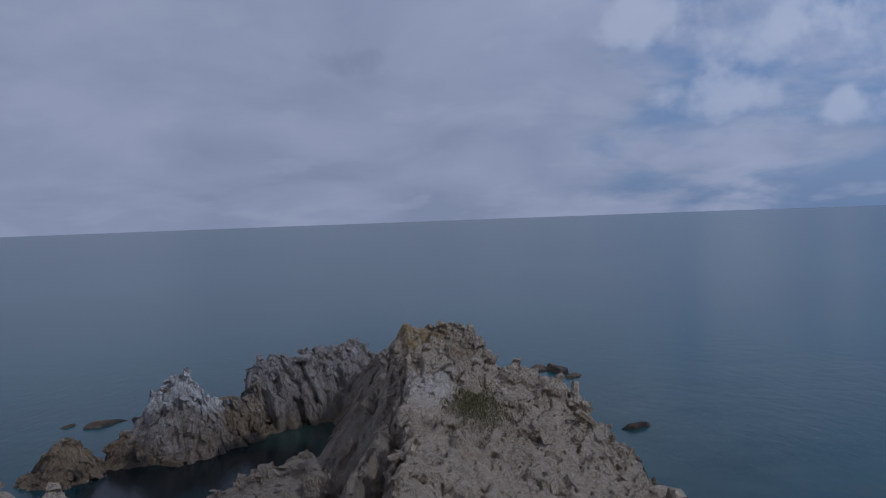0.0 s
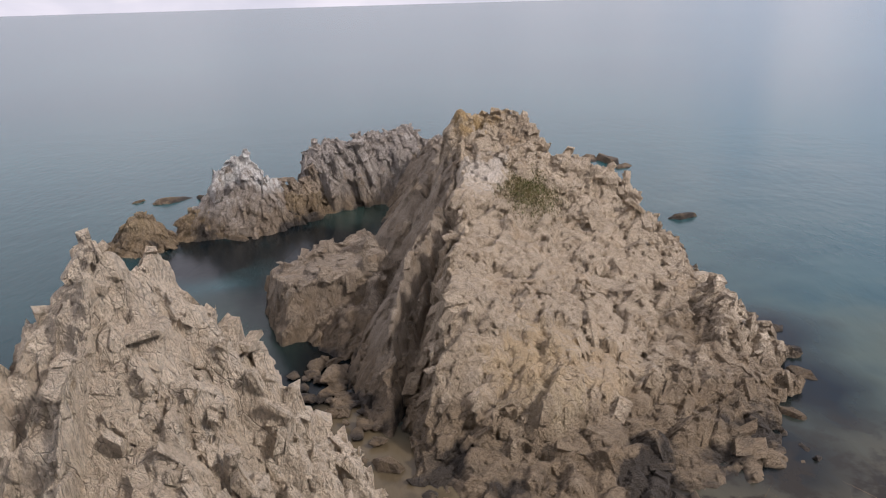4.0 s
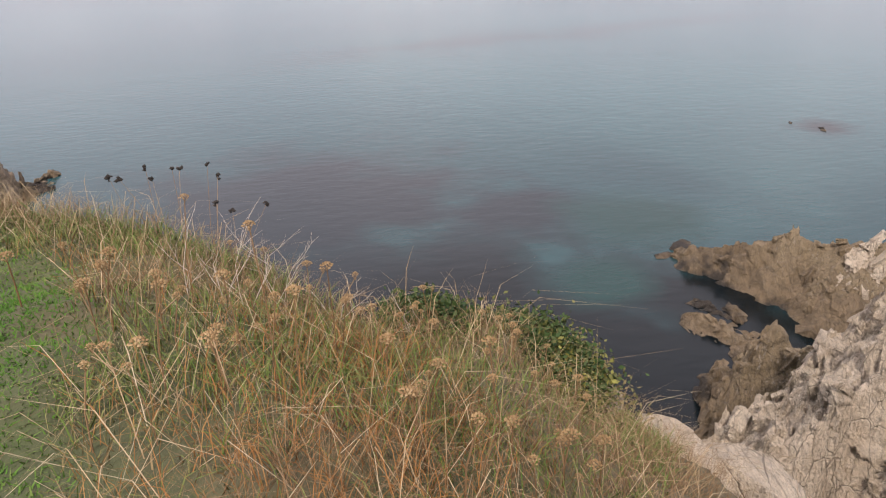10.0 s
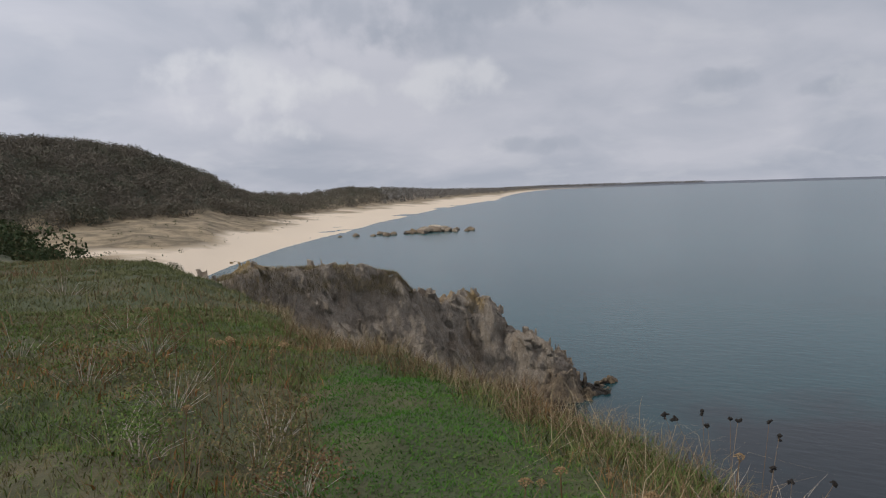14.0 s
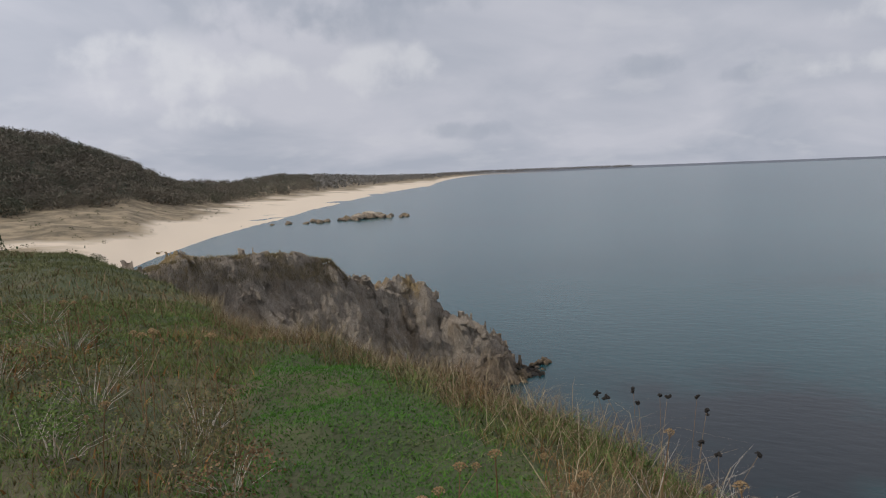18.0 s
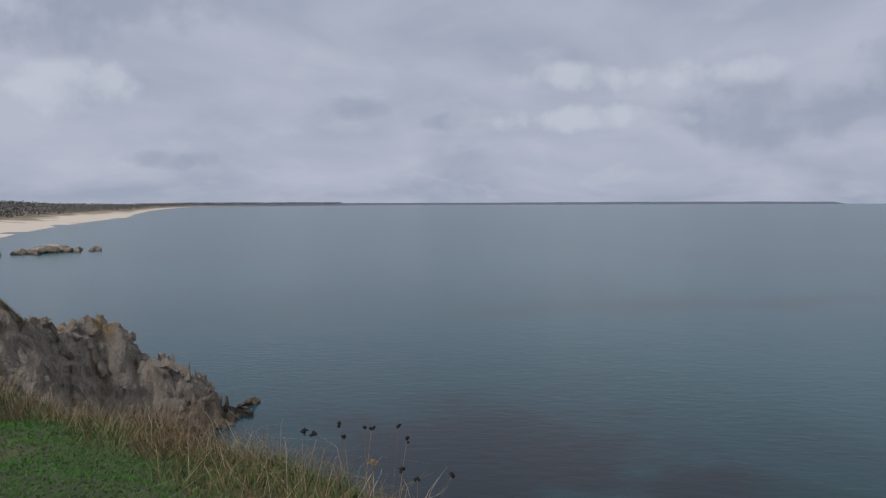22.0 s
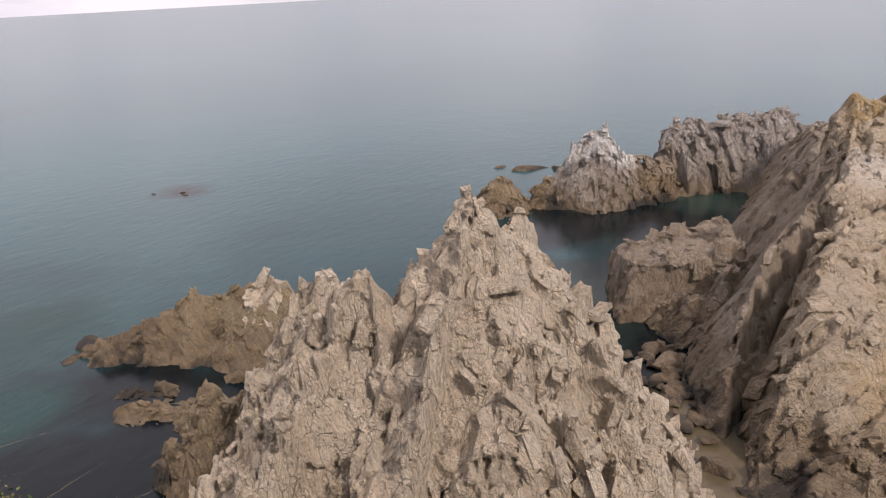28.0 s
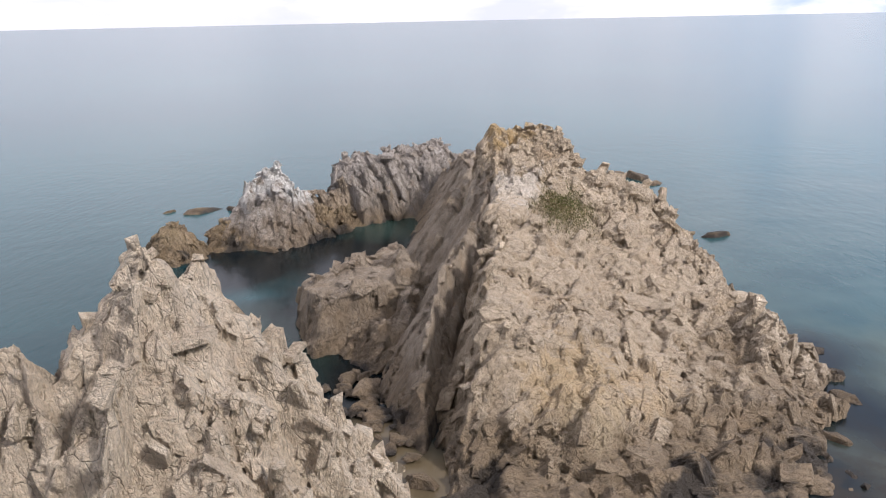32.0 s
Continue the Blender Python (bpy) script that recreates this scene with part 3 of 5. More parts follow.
def clad(me, R, scale, count, loose, mat, parent, seed, bare=()):
    """Fracture slabs, lying flush on the rock and drawn out along its bedding; the first ones are pieces of their own."""
    g = np.random.default_rng(seed)
    n = len(me.vertices)
    V, N = np.empty(n * 3, np.float32), np.empty(n * 3, np.float32)
    me.vertices.foreach_get("co", V)
    me.vertices.foreach_get("normal", N)
    V, N = V.reshape(-1, 3), N.reshape(-1, 3)
    Q = np.empty(len(me.loops), np.int32)
    me.loops.foreach_get("vertex_index", Q)
    Q = Q.reshape(-1, 4)
    for _ in range(3):
        f = N[Q].sum(1)
        N = np.stack([sum(np.bincount(Q[:, c], f[:, ax], n) for c in range(4)) for ax in range(3)], -1)
        N /= np.linalg.norm(N, axis=1)[:, None] + 1e-6
    ok = np.argwhere((V[:, 2] > -0.25) & (N[:, 2] > -0.35))[:, 0]
    pick = g.choice(ok, min(count, len(ok)), replace=False)
    pick = pick[(N[pick, 2] < 0.78) | (g.random(len(pick)) < 0.35)]
    for c, r in bare:
        pick = pick[(np.linalg.norm(V[pick] - np.asarray(c), axis=1) > r) | (g.random(len(pick)) < 0.07)]
    V, N = V[pick], N[pick]
    m = len(V)
    big = np.minimum(np.exp(g.normal(-0.2, 0.5, (m, 1))), 1.6)
    dims = np.array((1.15, 0.5, 0.3)) * scale * np.exp(g.normal(0, 0.25, (m, 3))) * big
    dims[:, 2] = np.clip(dims[:, 2], 0.12, 0.4)
    lie = R[:, 2][None] + g.normal(0, 0.14, (m, 3))
    lie = lie - N * (lie * N).sum(1)[:, None]
    lie /= np.linalg.norm(lie, axis=1)[:, None] + 1e-6
    out = N + g.normal(0, 0.06, (m, 3))
    out /= np.linalg.norm(out, axis=1)[:, None]
    A = np.stack([lie, np.cross(out, lie), out], -1)
    C = V + N * (g.uniform(-0.08, 0.07, m) * np.sqrt(big[:, 0]) * scale - dims[:, 2] / 2)[:, None]
    variants = slab_variants(mat, g)
    for k in range(min(loose, m)):
        ob = new("slab", variants[k % 6])
        ob.parent = parent
        M = Matrix((A[k] * dims[k][None]).tolist()).to_4x4()
        M.translation = C[k].tolist()
        ob.matrix_basis = M
    A, dims, C = A[loose:], dims[loose:], C[loose:]
    m = len(C)
    if not m:
        return
    P = (CORNERS[None] + g.uniform(-0.14, 0.14, (m, 8, 3))) * dims[:, None]
    P = np.einsum("mij,mkj->mki", A, P) + C[:, None]
    Q = (np.arange(m)[:, None, None] * 8 + SIDES[None]).reshape(-1, 4)
    body = bpy.data.meshes.new("broken_rock")
    body.vertices.add(m * 8)
    body.vertices.foreach_set("co", P.astype(np.float32).ravel())
    body.loops.add(len(Q) * 4)
    body.loops.foreach_set("vertex_index", Q.astype(np.int32).ravel())
    body.polygons.add(len(Q))
    body.polygons.foreach_set("loop_start", np.arange(0, len(Q) * 4, 4, dtype=np.int32))
    body.update(calc_edges=True)
    body.shade_flat()
    body.materials.append(mat)
    rest = new("broken_rock", body)
    rest.parent = parent
    tagged(rest, kind="stuff")


def mesh_field(F, origin, step):
    """Surface of F = 0, one vertex a cell it crosses."""
    S = F > 0
    nx, ny, nz = F.shape
    acc = np.zeros((nx - 1, ny - 1, nz - 1, 3), np.float32)
    cnt = np.zeros((nx - 1, ny - 1, nz - 1), np.float32)
    cross = []
    for ax in range(3):
        sl0, sl1 = [slice(None)] * 3, [slice(None)] * 3
        sl0[ax], sl1[ax] = slice(0, -1), slice(1, None)
        a, b = S[tuple(sl0)], S[tuple(sl1)]
        I = np.argwhere(a != b)
        fa = F[tuple(sl0)][tuple(I.T)]
        fb = F[tuple(sl1)][tuple(I.T)]
        u = fa / (fa - fb)
        P = I.astype(np.float32)
        P[:, ax] += u
        cross.append((ax, I, a[tuple(I.T)]))
        o1, o2 = [x for x in range(3) if x != ax]
        for d1 in (0, -1):
            for d2 in (0, -1):
                C = I.copy()
                C[:, o1] += d1
                C[:, o2] += d2
                ok = ((C >= 0) & (C < (nx - 1, ny - 1, nz - 1))).all(1)
                np.add.at(acc, tuple(C[ok].T), P[ok])
                np.add.at(cnt, tuple(C[ok].T), 1)
    used = cnt > 0
    ids = np.full(cnt.shape, -1, np.int64)
    ids[used] = np.arange(used.sum())
    V = acc[used] / cnt[used][:, None] * step + np.asarray(origin, np.float32)
    faces = []
    for ax, I, inside in cross:
        o1, o2 = (ax + 1) % 3, (ax + 2) % 3
        ok = (I[:, o1] > 0) & (I[:, o2] > 0) & (I[:, o1] < cnt.shape[o1]) & (I[:, o2] < cnt.shape[o2])
        I, inside = I[ok], inside[ok]
        c = []
        for d1, d2 in ((0, 0), (-1, 0), (-1, -1), (0, -1)):
            C = I.copy()
            C[:, o1] += d1
            C[:, o2] += d2
            c.append(ids[tuple(C.T)])
        Q = np.stack(c, -1)
        Q[~inside] = Q[~inside][:, ::-1]
        faces.append(Q)
    Q = np.concatenate(faces)
    Q = Q[(Q >= 0).all(1)]
    # drop crumbs that hang free of the body
    lab = np.arange(len(V))
    for _ in range(400):
        m = lab[Q].min(1)
        nl = lab.copy()
        for c in range(4):
            np.minimum.at(nl, Q[:, c], m)
        nl = nl[nl]
        if (nl == lab).all():
            break
        lab = nl
    size = np.bincount(lab, minlength=len(V))
    keep = size[lab] > max(60, 0.02 * len(V))
    Q = Q[keep[Q[:, 0]]]
    renum = np.cumsum(keep) - 1
    Q, V = renum[Q], V[keep]
    me = bpy.data.meshes.new("rock")
    me.vertices.add(len(V))
    me.vertices.foreach_set("co", V.astype(np.float32).ravel())
    me.loops.add(len(Q) * 4)
    me.loops.foreach_set("vertex_index", Q.astype(np.int32).ravel())
    me.polygons.add(len(Q))
    me.polygons.foreach_set("loop_start", np.arange(0, len(Q) * 4, 4, dtype=np.int32))
    me.update(calc_edges=True)
    me.validate()
    me.shade_flat()
    return me


# ---- sea ----
def disc_mesh(name, rings, spokes, height):
    """Polar sheet round the viewpoint; height(r, bearing) in metres, bearing in degrees to the left of +y."""
    R, B = np.meshgrid(rings, spokes, indexing="ij")
    Z = height(R, B)
    a = np.radians(B)
    V = np.stack([-np.sin(a) * R, np.cos(a) * R, Z], -1).reshape(-1, 3)
    n, m = R.shape
    i = np.arange(n - 1)[:, None] * m + np.arange(m - 1)[None]
    Q = np.stack([i, i + 1, i + m + 1, i + m], -1).reshape(-1, 4)
    me = bpy.data.meshes.new(name)
    me.from_pydata(V.tolist(), [], Q[:, ::-1].tolist())
    for p in me.polygons:
        p.use_smooth = True
    me.update()
    return me


sea = new("water", disc_mesh("water", np.r_[0.5, 20, 60, 200, 900, 4900], np.linspace(0, 360, 181), lambda r, b: 0 * r))
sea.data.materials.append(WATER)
tagged(sea, "calm blue-green sea reaching to the horizon", "sea", kind="structure")

# ---- headland ground: bearing, distance of the brink, its height ----
BRINK = [(-70, 6, 14.2), (-30, 3.2, 13.7), (-12, 2.9, 13.6), (0, 2.9, 13.5), (14, 3.0, 13.4), (40, 3.6, 12.8), (55, 4.5, 12.3),
         (66, 5.4, 11.9), (76, 5.2, 12.9), (83, 4.8, 13.2), (90, 4.6, 13.5), (104, 5.8, 13.74), (112, 6.8, 13.84), (119, 7.6, 13.88),
         (130, 10.5, 13.8), (134, 13, 13.6), (140, 22, 13.4), (145, 30, 13.6), (155, 30, 13.8), (200, 60, 15), (290, 6, 14.2)]
# bearing, start of the shore, tree line, its height, crest of the hills, its height
SHORE = [(66.6, 4550, 4560, 6, 4650, 13), (75, 4550, 4560, 6, 4650, 17), (90, 4450, 4470, 6, 4650, 13), (102, 4200, 4250, 6, 4700, 14), (114, 3000, 3080, 6, 3300, 13), (118.4, 880, 1400, 5, 2200, 8), (123, 560, 900, 4, 1600, 10),
         (126, 414, 700, 4, 1300, 14), (130, 293, 520, 4, 950, 17), (133.4, 240, 430, 4, 700, 10), (137.6, 185, 330, 5.5, 520, 12),
         (141, 150, 290, 9, 450, 25), (145.4, 90, 270, 8, 430, 37), (149, 60, 250, 7, 420, 41), (156, 60, 230, 5, 400, 42),
         (250, 100, 230, 12, 400, 34), (270, 800, 900, 2, 1200, 5)]


def ground_height(r, b):
    b = np.where(b > 290, b - 360, b)
    br, bz = (np.interp(b, [k[0] for k in BRINK], [k[n] for k in BRINK]) for n in (1, 2))
    x, y = -np.sin(np.radians(b)) * r, np.cos(np.radians(b)) * r
    u = np.clip(r / br, 0, 1)
    z = 14.4 + (bz - 14.4) * u ** 1.4
    fall = np.interp(b, [-70, 126, 136, 145, 150, 155, 200, 290], [2.2, 2.2, 0.8, 0.32, 0.12, 0.03, 0.03, 2.2])
    z = np.where(r > br, bz - fall * (r - br), z)
    pts = np.stack([x, y, 0 * x], -1).reshape(-1, 3).astype(np.float32)
    z += (0.10 * vnoise(pts * 0.9, 5) + 0.05 * vnoise(pts * 3.1, 6)).reshape(r.shape) * np.clip(r / 2, 0, 1)
    s = [np.interp(b, [k[0] for k in SHORE], [k[n] for k in SHORE]) for n in range(1, 6)]
    rw, rt, zt, rc, zc = s
    far = np.where(r < rw, -0.06 * (rw - r),
                   np.where(r < rt, zt * np.clip((r - rw) / (rt - rw), 0, 1) ** 1.25,
                            np.where(r < rc, zt + (zc - zt) * np.sin(np.clip((r - rt) / (rc - rt), 0, 1) * np.pi / 2) ** 1.1, zc - 0.02 * (r - rc))))
    far += ((0.9 * vnoise(pts * 0.04, 8) + 0.5 * vnoise(pts * 0.13, 9)).reshape(r.shape)) * np.clip((r - rw) / 60, 0, 1)
    far = np.where((b < 66.6) | (b > 275), -9, far)
    return np.maximum(np.maximum(z, far), -3.0)


rings = np.r_[np.arange(0.05, 14, 0.09), np.geomspace(14, 4800, 150)]
spokes = np.r_[np.arange(-70, 100, 1.0), np.arange(100, 160, 0.35), np.arange(160, 290.1, 2.0)]
ground = new("ground", disc_mesh("ground", rings, spokes, ground_height))
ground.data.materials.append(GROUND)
tagged(ground, "grassy headland falling to a sandy bay and low hills", "ground", kind="structure")

# ---- rocks in the sea ----
NEAR = [(-14.6, 13.9, 6.8), (-13.4, 13.4, 8.1), (-12.2, 13.1, 8.9), (-11.2, 12.8, 9.4), (-10.5, 12.6, 10.0), (-10.2, 12.9, 9.3), (-10.5, 13.4, 8.8), (-10.0, 13.5, 9.8), (-8.9, 13.6, 10.5), (-8.0, 13.6, 11.25), (-7.7, 14.2, 10.8),
        (-7.65, 15.2, 10.4), (-6.9, 15.2, 9.6), (-6.5, 15.4, 8.6), (-5.9, 15.5, 8.3), (-5.8, 16.2, 7.3), (-5.2, 17.2, 5.6), (-4.6, 18.5, 3.8), (-4.3, 19.2, 1.6), (-4.6, 20.2, 0.1)]
pointed = thing("pointed_rock", "jagged cream-grey rock with upright cracked beds and pointed crest", "rock")
BEDS = ((1.5, 1.2, 2.6), (0.6, 0.5, 1.3), (0.24, 0.3, 0.7))
rock("crest", lambda X, Y: crest(X, Y, NEAR, 2.4, 1.42, 1.0, 2.6), (-18, 1, 4, 22, 12.5), 0.095, ROCK, (10, 6, 25), BEDS, (0.22, 0.15, 0.07), 11, pointed, slabs=4200, loose=180)
rock("buttress", lambda X, Y: np.maximum(crest(X, Y, [(-7.7, 13.3, 10.2), (-6.5, 12.2, 8.4), (-5.2, 11.0, 6.3), (-4.4, 9.9, 4.8)], 2.2, 1.7), crest(X, Y, [(-6.5, 15.6, 8.0), (-5.3, 14.3, 6.5), (-4.1, 13.3, 5.1), (-3.5, 12.4, 3.6)], 2.4, 2.0)),
     (-12, 0, 5, 19, 11), 0.1, ROCK, (6, -6, 12), BEDS, (0.22, 0.15, 0.07), 17, pointed, slabs=1800, loose=120)
rock("tooth", lambda X, Y: np.maximum(crest(X, Y, [(-8.05, 13.55, 11.1), (-7.95, 13.6, 11.35), (-7.85, 13.75, 11.1)], 2.2, 1.8, 1.0, 2.0), crest(X, Y, [(-7.75, 15.0, 10.3), (-7.55, 15.2, 10.35)], 2.8, 2.4)),
     (-10, -5, 11, 18, 12.2), 0.08, ROCK, (6, 8, 25), BEDS[1:], (0.1, 0.06), 19, pointed, "pointed topmost tooth")
rock("spur", lambda X, Y: crest(X, Y, [(-12.8, 13.2, 7.6), (-14.4, 13.5, 5.7), (-15.6, 13.6, 4.6), (-17.0, 13.5, 4.1), (-18.1, 13.5, 4.2), (-18.8, 13.5, 3.6), (-19.8, 13.5, 2.4)], 2.2, 2.0, 1.0, 2.2),
     (-24, -9, 8, 20, 8.5), 0.11, ROCK_BROWN, (14, -8, 30), BEDS, (0.2, 0.12, 0.07), 23, pointed, "brown weed-stained spur", slabs=1000, loose=60)
rock("ledge", lambda X, Y: np.maximum(crest(X, Y, [(-25.8, 15.0, 0.4), (-23.0, 16.3, 0.6)], 0.5, 0.6, 1.0, 0.8), crest(X, Y, [(-27.2, 16.0, 0.25), (-25.4, 16.9, 0.35)], 0.6, 0.7, 1.0, 0.9)),
     (-31, -17, 9, 21, 1.6), 0.12, ROCK_BROWN, (60, -8, 30), ((0.8, 1.2, 0.5), (0.4, 0.5, 0.25)), (0.14, 0.08), 25, pointed, "low reddish-brown ledge awash", slabs=420, loose=0)

LOWROCK = [(-32.4, 17.7, 0.2), (-30.9, 18.0, 1.3), (-29.6, 19.2, 2.1), (-28.5, 20.2, 2.3), (-27.9, 20.7, 2.9), (-27.3, 21.2, 2.5), (-26.4, 21.7, 3.0), (-25.0, 21.9, 3.6), (-23.8, 22.0, 3.9), (-22.8, 22.2, 3.3), (-21.4, 23.0, 3.0)]
low_rock = thing("low_rock", "low brown jagged rock rising from the sea", "rock")
rock("crest", lambda X, Y: crest(X, Y, LOWROCK, 1.1, 1.35, 1.0, 1.0), (-36, -16, 14, 32, 5.5), 0.12, ROCK_BROWN, (20, -12, 10), ((1.8, 1.5, 2.4), (0.7, 0.6, 1.2), (0.28, 0.36, 0.7)), (0.16, 0.1, 0.05), 31, low_rock, coarse=0.48, slabs=700, loose=80)
rock("tooth", lambda X, Y: crest(X, Y, [(-27.95, 20.65, 3.2), (-27.8, 20.8, 3.3)], 3.2, 2.8), (-31, -25, 18, 24, 4.6), 0.1, ROCK_BROWN, (10, -6, 10), BEDS[1:], (0.12, 0.07), 37, low_rock)
rock("shoulder", lambda X, Y: crest(X, Y, [(-24.4, 21.5, 3.6), (-23.5, 21.9, 3.9)], 2.2, 2.1, 1.2), (-29, -18, 18, 28, 5.2), 0.12, ROCK, (10, -6, 10), BEDS, (0.18, 0.12, 0.07), 39, low_rock, "pale weathered shoulder", coarse=0.48, slabs=300, loose=0)

islet = thing("rocky_islet", "tall craggy islet of tan and grey rock", "rock")
SLABS = ((1.8, 2.2, 4.8), (0.6, 1.1, 2.8), (0.24, 0.45, 1.3))


def face_shape(X, Y):
    """Sloping terrace, its steep seaward face, a low skirt at the water and the upright edge over the cleft."""
    east = np.maximum(0, X - 2)
    terrace = 5.35 - 0.36 * (X - 0.6) + 0.13 * (Y - 34)
    upper = 6.3 + 0.45 * (Y - 36.5) - 0.28 * (X - 0.6)
    front = 0.5 + 1.4 * (Y - 22.2 - 0.5 * east)
    skirt = 0.35 * (Y - 19.3 - 0.62 * np.maximum(0, X - 3.2) - 0.6 * np.maximum(0, -0.5 - X))
    cleft = 5.4 + 3.0 * (X - np.interp(Y, [22, 24, 26, 28, 32, 36, 40], [-1.2, -1.8, -2.1, -2.3, -2.3, -3.0, -3.6]))
    right = 0.2 + 1.15 * (11.0 - X + 0.02 * (Y - 32))
    back = 1.6 * (45.5 - Y)
    h = np.minimum.reduce([np.maximum(terrace, upper), front, cleft, right, back])
    low = np.minimum.reduce([skirt, 0 * X + 1.3, cleft + 0.6, right, back])
    h = np.maximum(h, low)
    h = np.maximum(h, crest(X, Y, [(0.4, 22.4, 0.9), (1.3, 22.9, 2.0), (1.7, 23.6, 2.6)], 1.6, 1.5))
    return np.maximum(h, crest(X, Y, [(3.3, 21.7, 1.0), (5.4, 22.9, 1.3), (7.9, 24.9, 1.5), (9.6, 26.9, 1.6), (11.3, 28.6, 1.0)], 0.9, 1.2))


rock("front_face", face_shape, (-6, 15, 17, 46, 9.8), 0.125, ROCK_TAN, (12, 20, -14), SLABS, (0.24, 0.17, 0.08), 51, islet, coarse=0.52, slabs=3800, loose=200, bare=(((1.62, 24.63, 2.46), 2.0), ((1.55, 33.65, 5.72), 3.5), ((-0.56, 28.71, 3.66), 1.6), ((4.95, 28.20, 3.00), 1.8), ((0.70, 31.69, 4.26), 2.5)))
rock("summit", lambda X, Y: np.maximum(crest(X, Y, [(-2.7, 43.0, 9.65), (-0.3, 43.4, 9.6), (1.2, 43.2, 9.3)], 1.1, 1.2, 1.6, 1.6),
                                       crest(X, Y, [(-2.2, 37.4, 7.7), (-0.5, 37.7, 8.1), (0.6, 40.0, 8.2), (1.6, 42.6, 8.3)], 0.7, 2.4, 1.1)),
     (-8, 8, 32, 50, 11), 0.125, ROCK_TAN, (8, 14, -20), ((1.1, 0.9, 1.4), (0.4, 0.6, 0.8)), (0.22, 0.12), 57, islet, "pale broken summit block with orange lichen", coarse=0.48, slabs=1500, loose=80, bare=(((-1.3, 37.3, 7.9), 1.5),))
rock("rib", lambda X, Y: np.maximum(crest(X, Y, [(-3.0, 41.0, 7.8), (-2.6, 37.4, 7.3), (-3.4, 34.6, 6.1), (-4.2, 31.6, 5.0), (-4.6, 29.6, 4.4), (-4.5, 27.6, 3.3), (-4.6, 26.0, 2.0), (-4.3, 24.2, 0.1)], 3.2, 1.6),
                                    crest(X, Y, [(-5.5, 42.4, 5.6), (-4.3, 46.5, 6.4), (-4.7, 54.5, 6.0), (-6.8, 60.4, 4.7)], 1.3, 1.0)),
     (-12, 3, 20, 64, 10), 0.135, ROCK_CLIFF, (10, 16, -10), ((0.8, 1.8, 4.0), (0.28, 0.9, 2.4)), (0.15, 0.08), 61, islet, "steep shaded rib of upright slabs", coarse=0.48, slabs=700, loose=80)
rock("shoulder", lambda X, Y: np.maximum(crest(X, Y, [(1.6, 42.7, 7.4), (4.0, 42.0, 6.6), (6.0, 41.2, 6.1), (7.1, 39.7, 5.0), (8.0, 37.5, 3.8), (8.8, 36.2, 2.7), (9.8, 35.4, 1.7), (10.2, 33.4, 3.0), (10.4, 32.0, 3.4), (11.0, 31.8, 2.4), (11.8, 31.5, 0.7)], 1.8, 0.9),
                                         crest(X, Y, [(10.3, 32.0, 2.9), (9.2, 29.6, 2.2), (9.0, 27.6, 1.5), (8.4, 25.8, 0.9)], 1.0, 1.1)),
     (0, 17, 20, 50, 8.5), 0.13, ROCK, (10, 24, -18), SLABS, (0.25, 0.17, 0.08), 67, islet, "grey slabby shoulder sloping to the water", coarse=0.5, slabs=1700, loose=80)

rock_block = thing("rock_block", "squat brown rock block beside a dark pool", "rock")


def block_shape(X, Y):
    top = 3.3 + 0.18 * (X + 9) + 0.1 * (Y - 36)
    u, v = 0.85 * (X + 9.1) + 0.5 * (Y - 35.6), -0.5 * (X + 9.1) + 0.85 * (Y - 35.6)
    return np.minimum.reduce([top, 5.0 * (3.3 - np.abs(u)), 4.5 * (v + 2.6), 4.0 * (2.8 - v)])


rock("block", block_shape, (-17, -2, 28, 44, 5.5), 0.125, ROCK_CLIFF, (8, 12, 20), ((2.0, 1.6, 1.4), (0.8, 0.8, 0.8)), (0.2, 0.11), 71, rock_block, coarse=0.48, slabs=700, loose=60)
rock("buttress", lambda X, Y: np.maximum(crest(X, Y, [(-8.6, 32.4, 1.6), (-7.4, 32.0, 2.2), (-6.6, 31.6, 1.8)], 1.4, 1.6, 1.4), crest(X, Y, [(-6.4, 36.5, 3.4), (-6.3, 32.6, 2.5), (-6.1, 29.5, 1.2), (-5.9, 27.0, 0.2)], 1.4, 1.2)), (-13, -3, 24, 41, 4.8), 0.13, ROCK_CLIFF, (8, 12, 0),
     ((1.0, 1.0, 1.2), (0.45, 0.5, 0.6)), (0.22, 0.12), 77, rock_block, "knobbly grey buttress", coarse=0.48, slabs=400, loose=0)

back_ridge = thing("rock_ridge", "grey fluted rock ridge with a whitened crest", "rock")
FLUTES = ((0.7, 0.9, 4.0), (0.3, 0.4, 1.6))
rock("wall", lambda X, Y: crest(X, Y, [(-15.4, 57.2, 5.1), (-13.3, 59.3, 5.2), (-11.5, 60.7, 5.5), (-8.7, 61.6, 5.9), (-7.6, 61.8, 4.6), (-5.2, 61.5, 4.9)], 0.4, 0.62, 2.0, 2.5), (-21, 1, 52, 70, 8.2), 0.16, ROCK_GREY, (6, -14, 12), FLUTES, (0.3, 0.14), 91, back_ridge, coarse=0.48, slabs=3380, loose=60)
rock("foot", lambda X, Y: crest(X, Y, [(-19.3, 52.9, 3.0), (-16.2, 55.4, 2.9), (-14.5, 57.5, 3.5)], 1.6, 2.2), (-26, -8, 49, 66, 6), 0.17, ROCK_CLIFF, (6, -14, 12), FLUTES, (0.28, 0.13), 97, back_ridge, coarse=0.48, slabs=1820, loose=0)

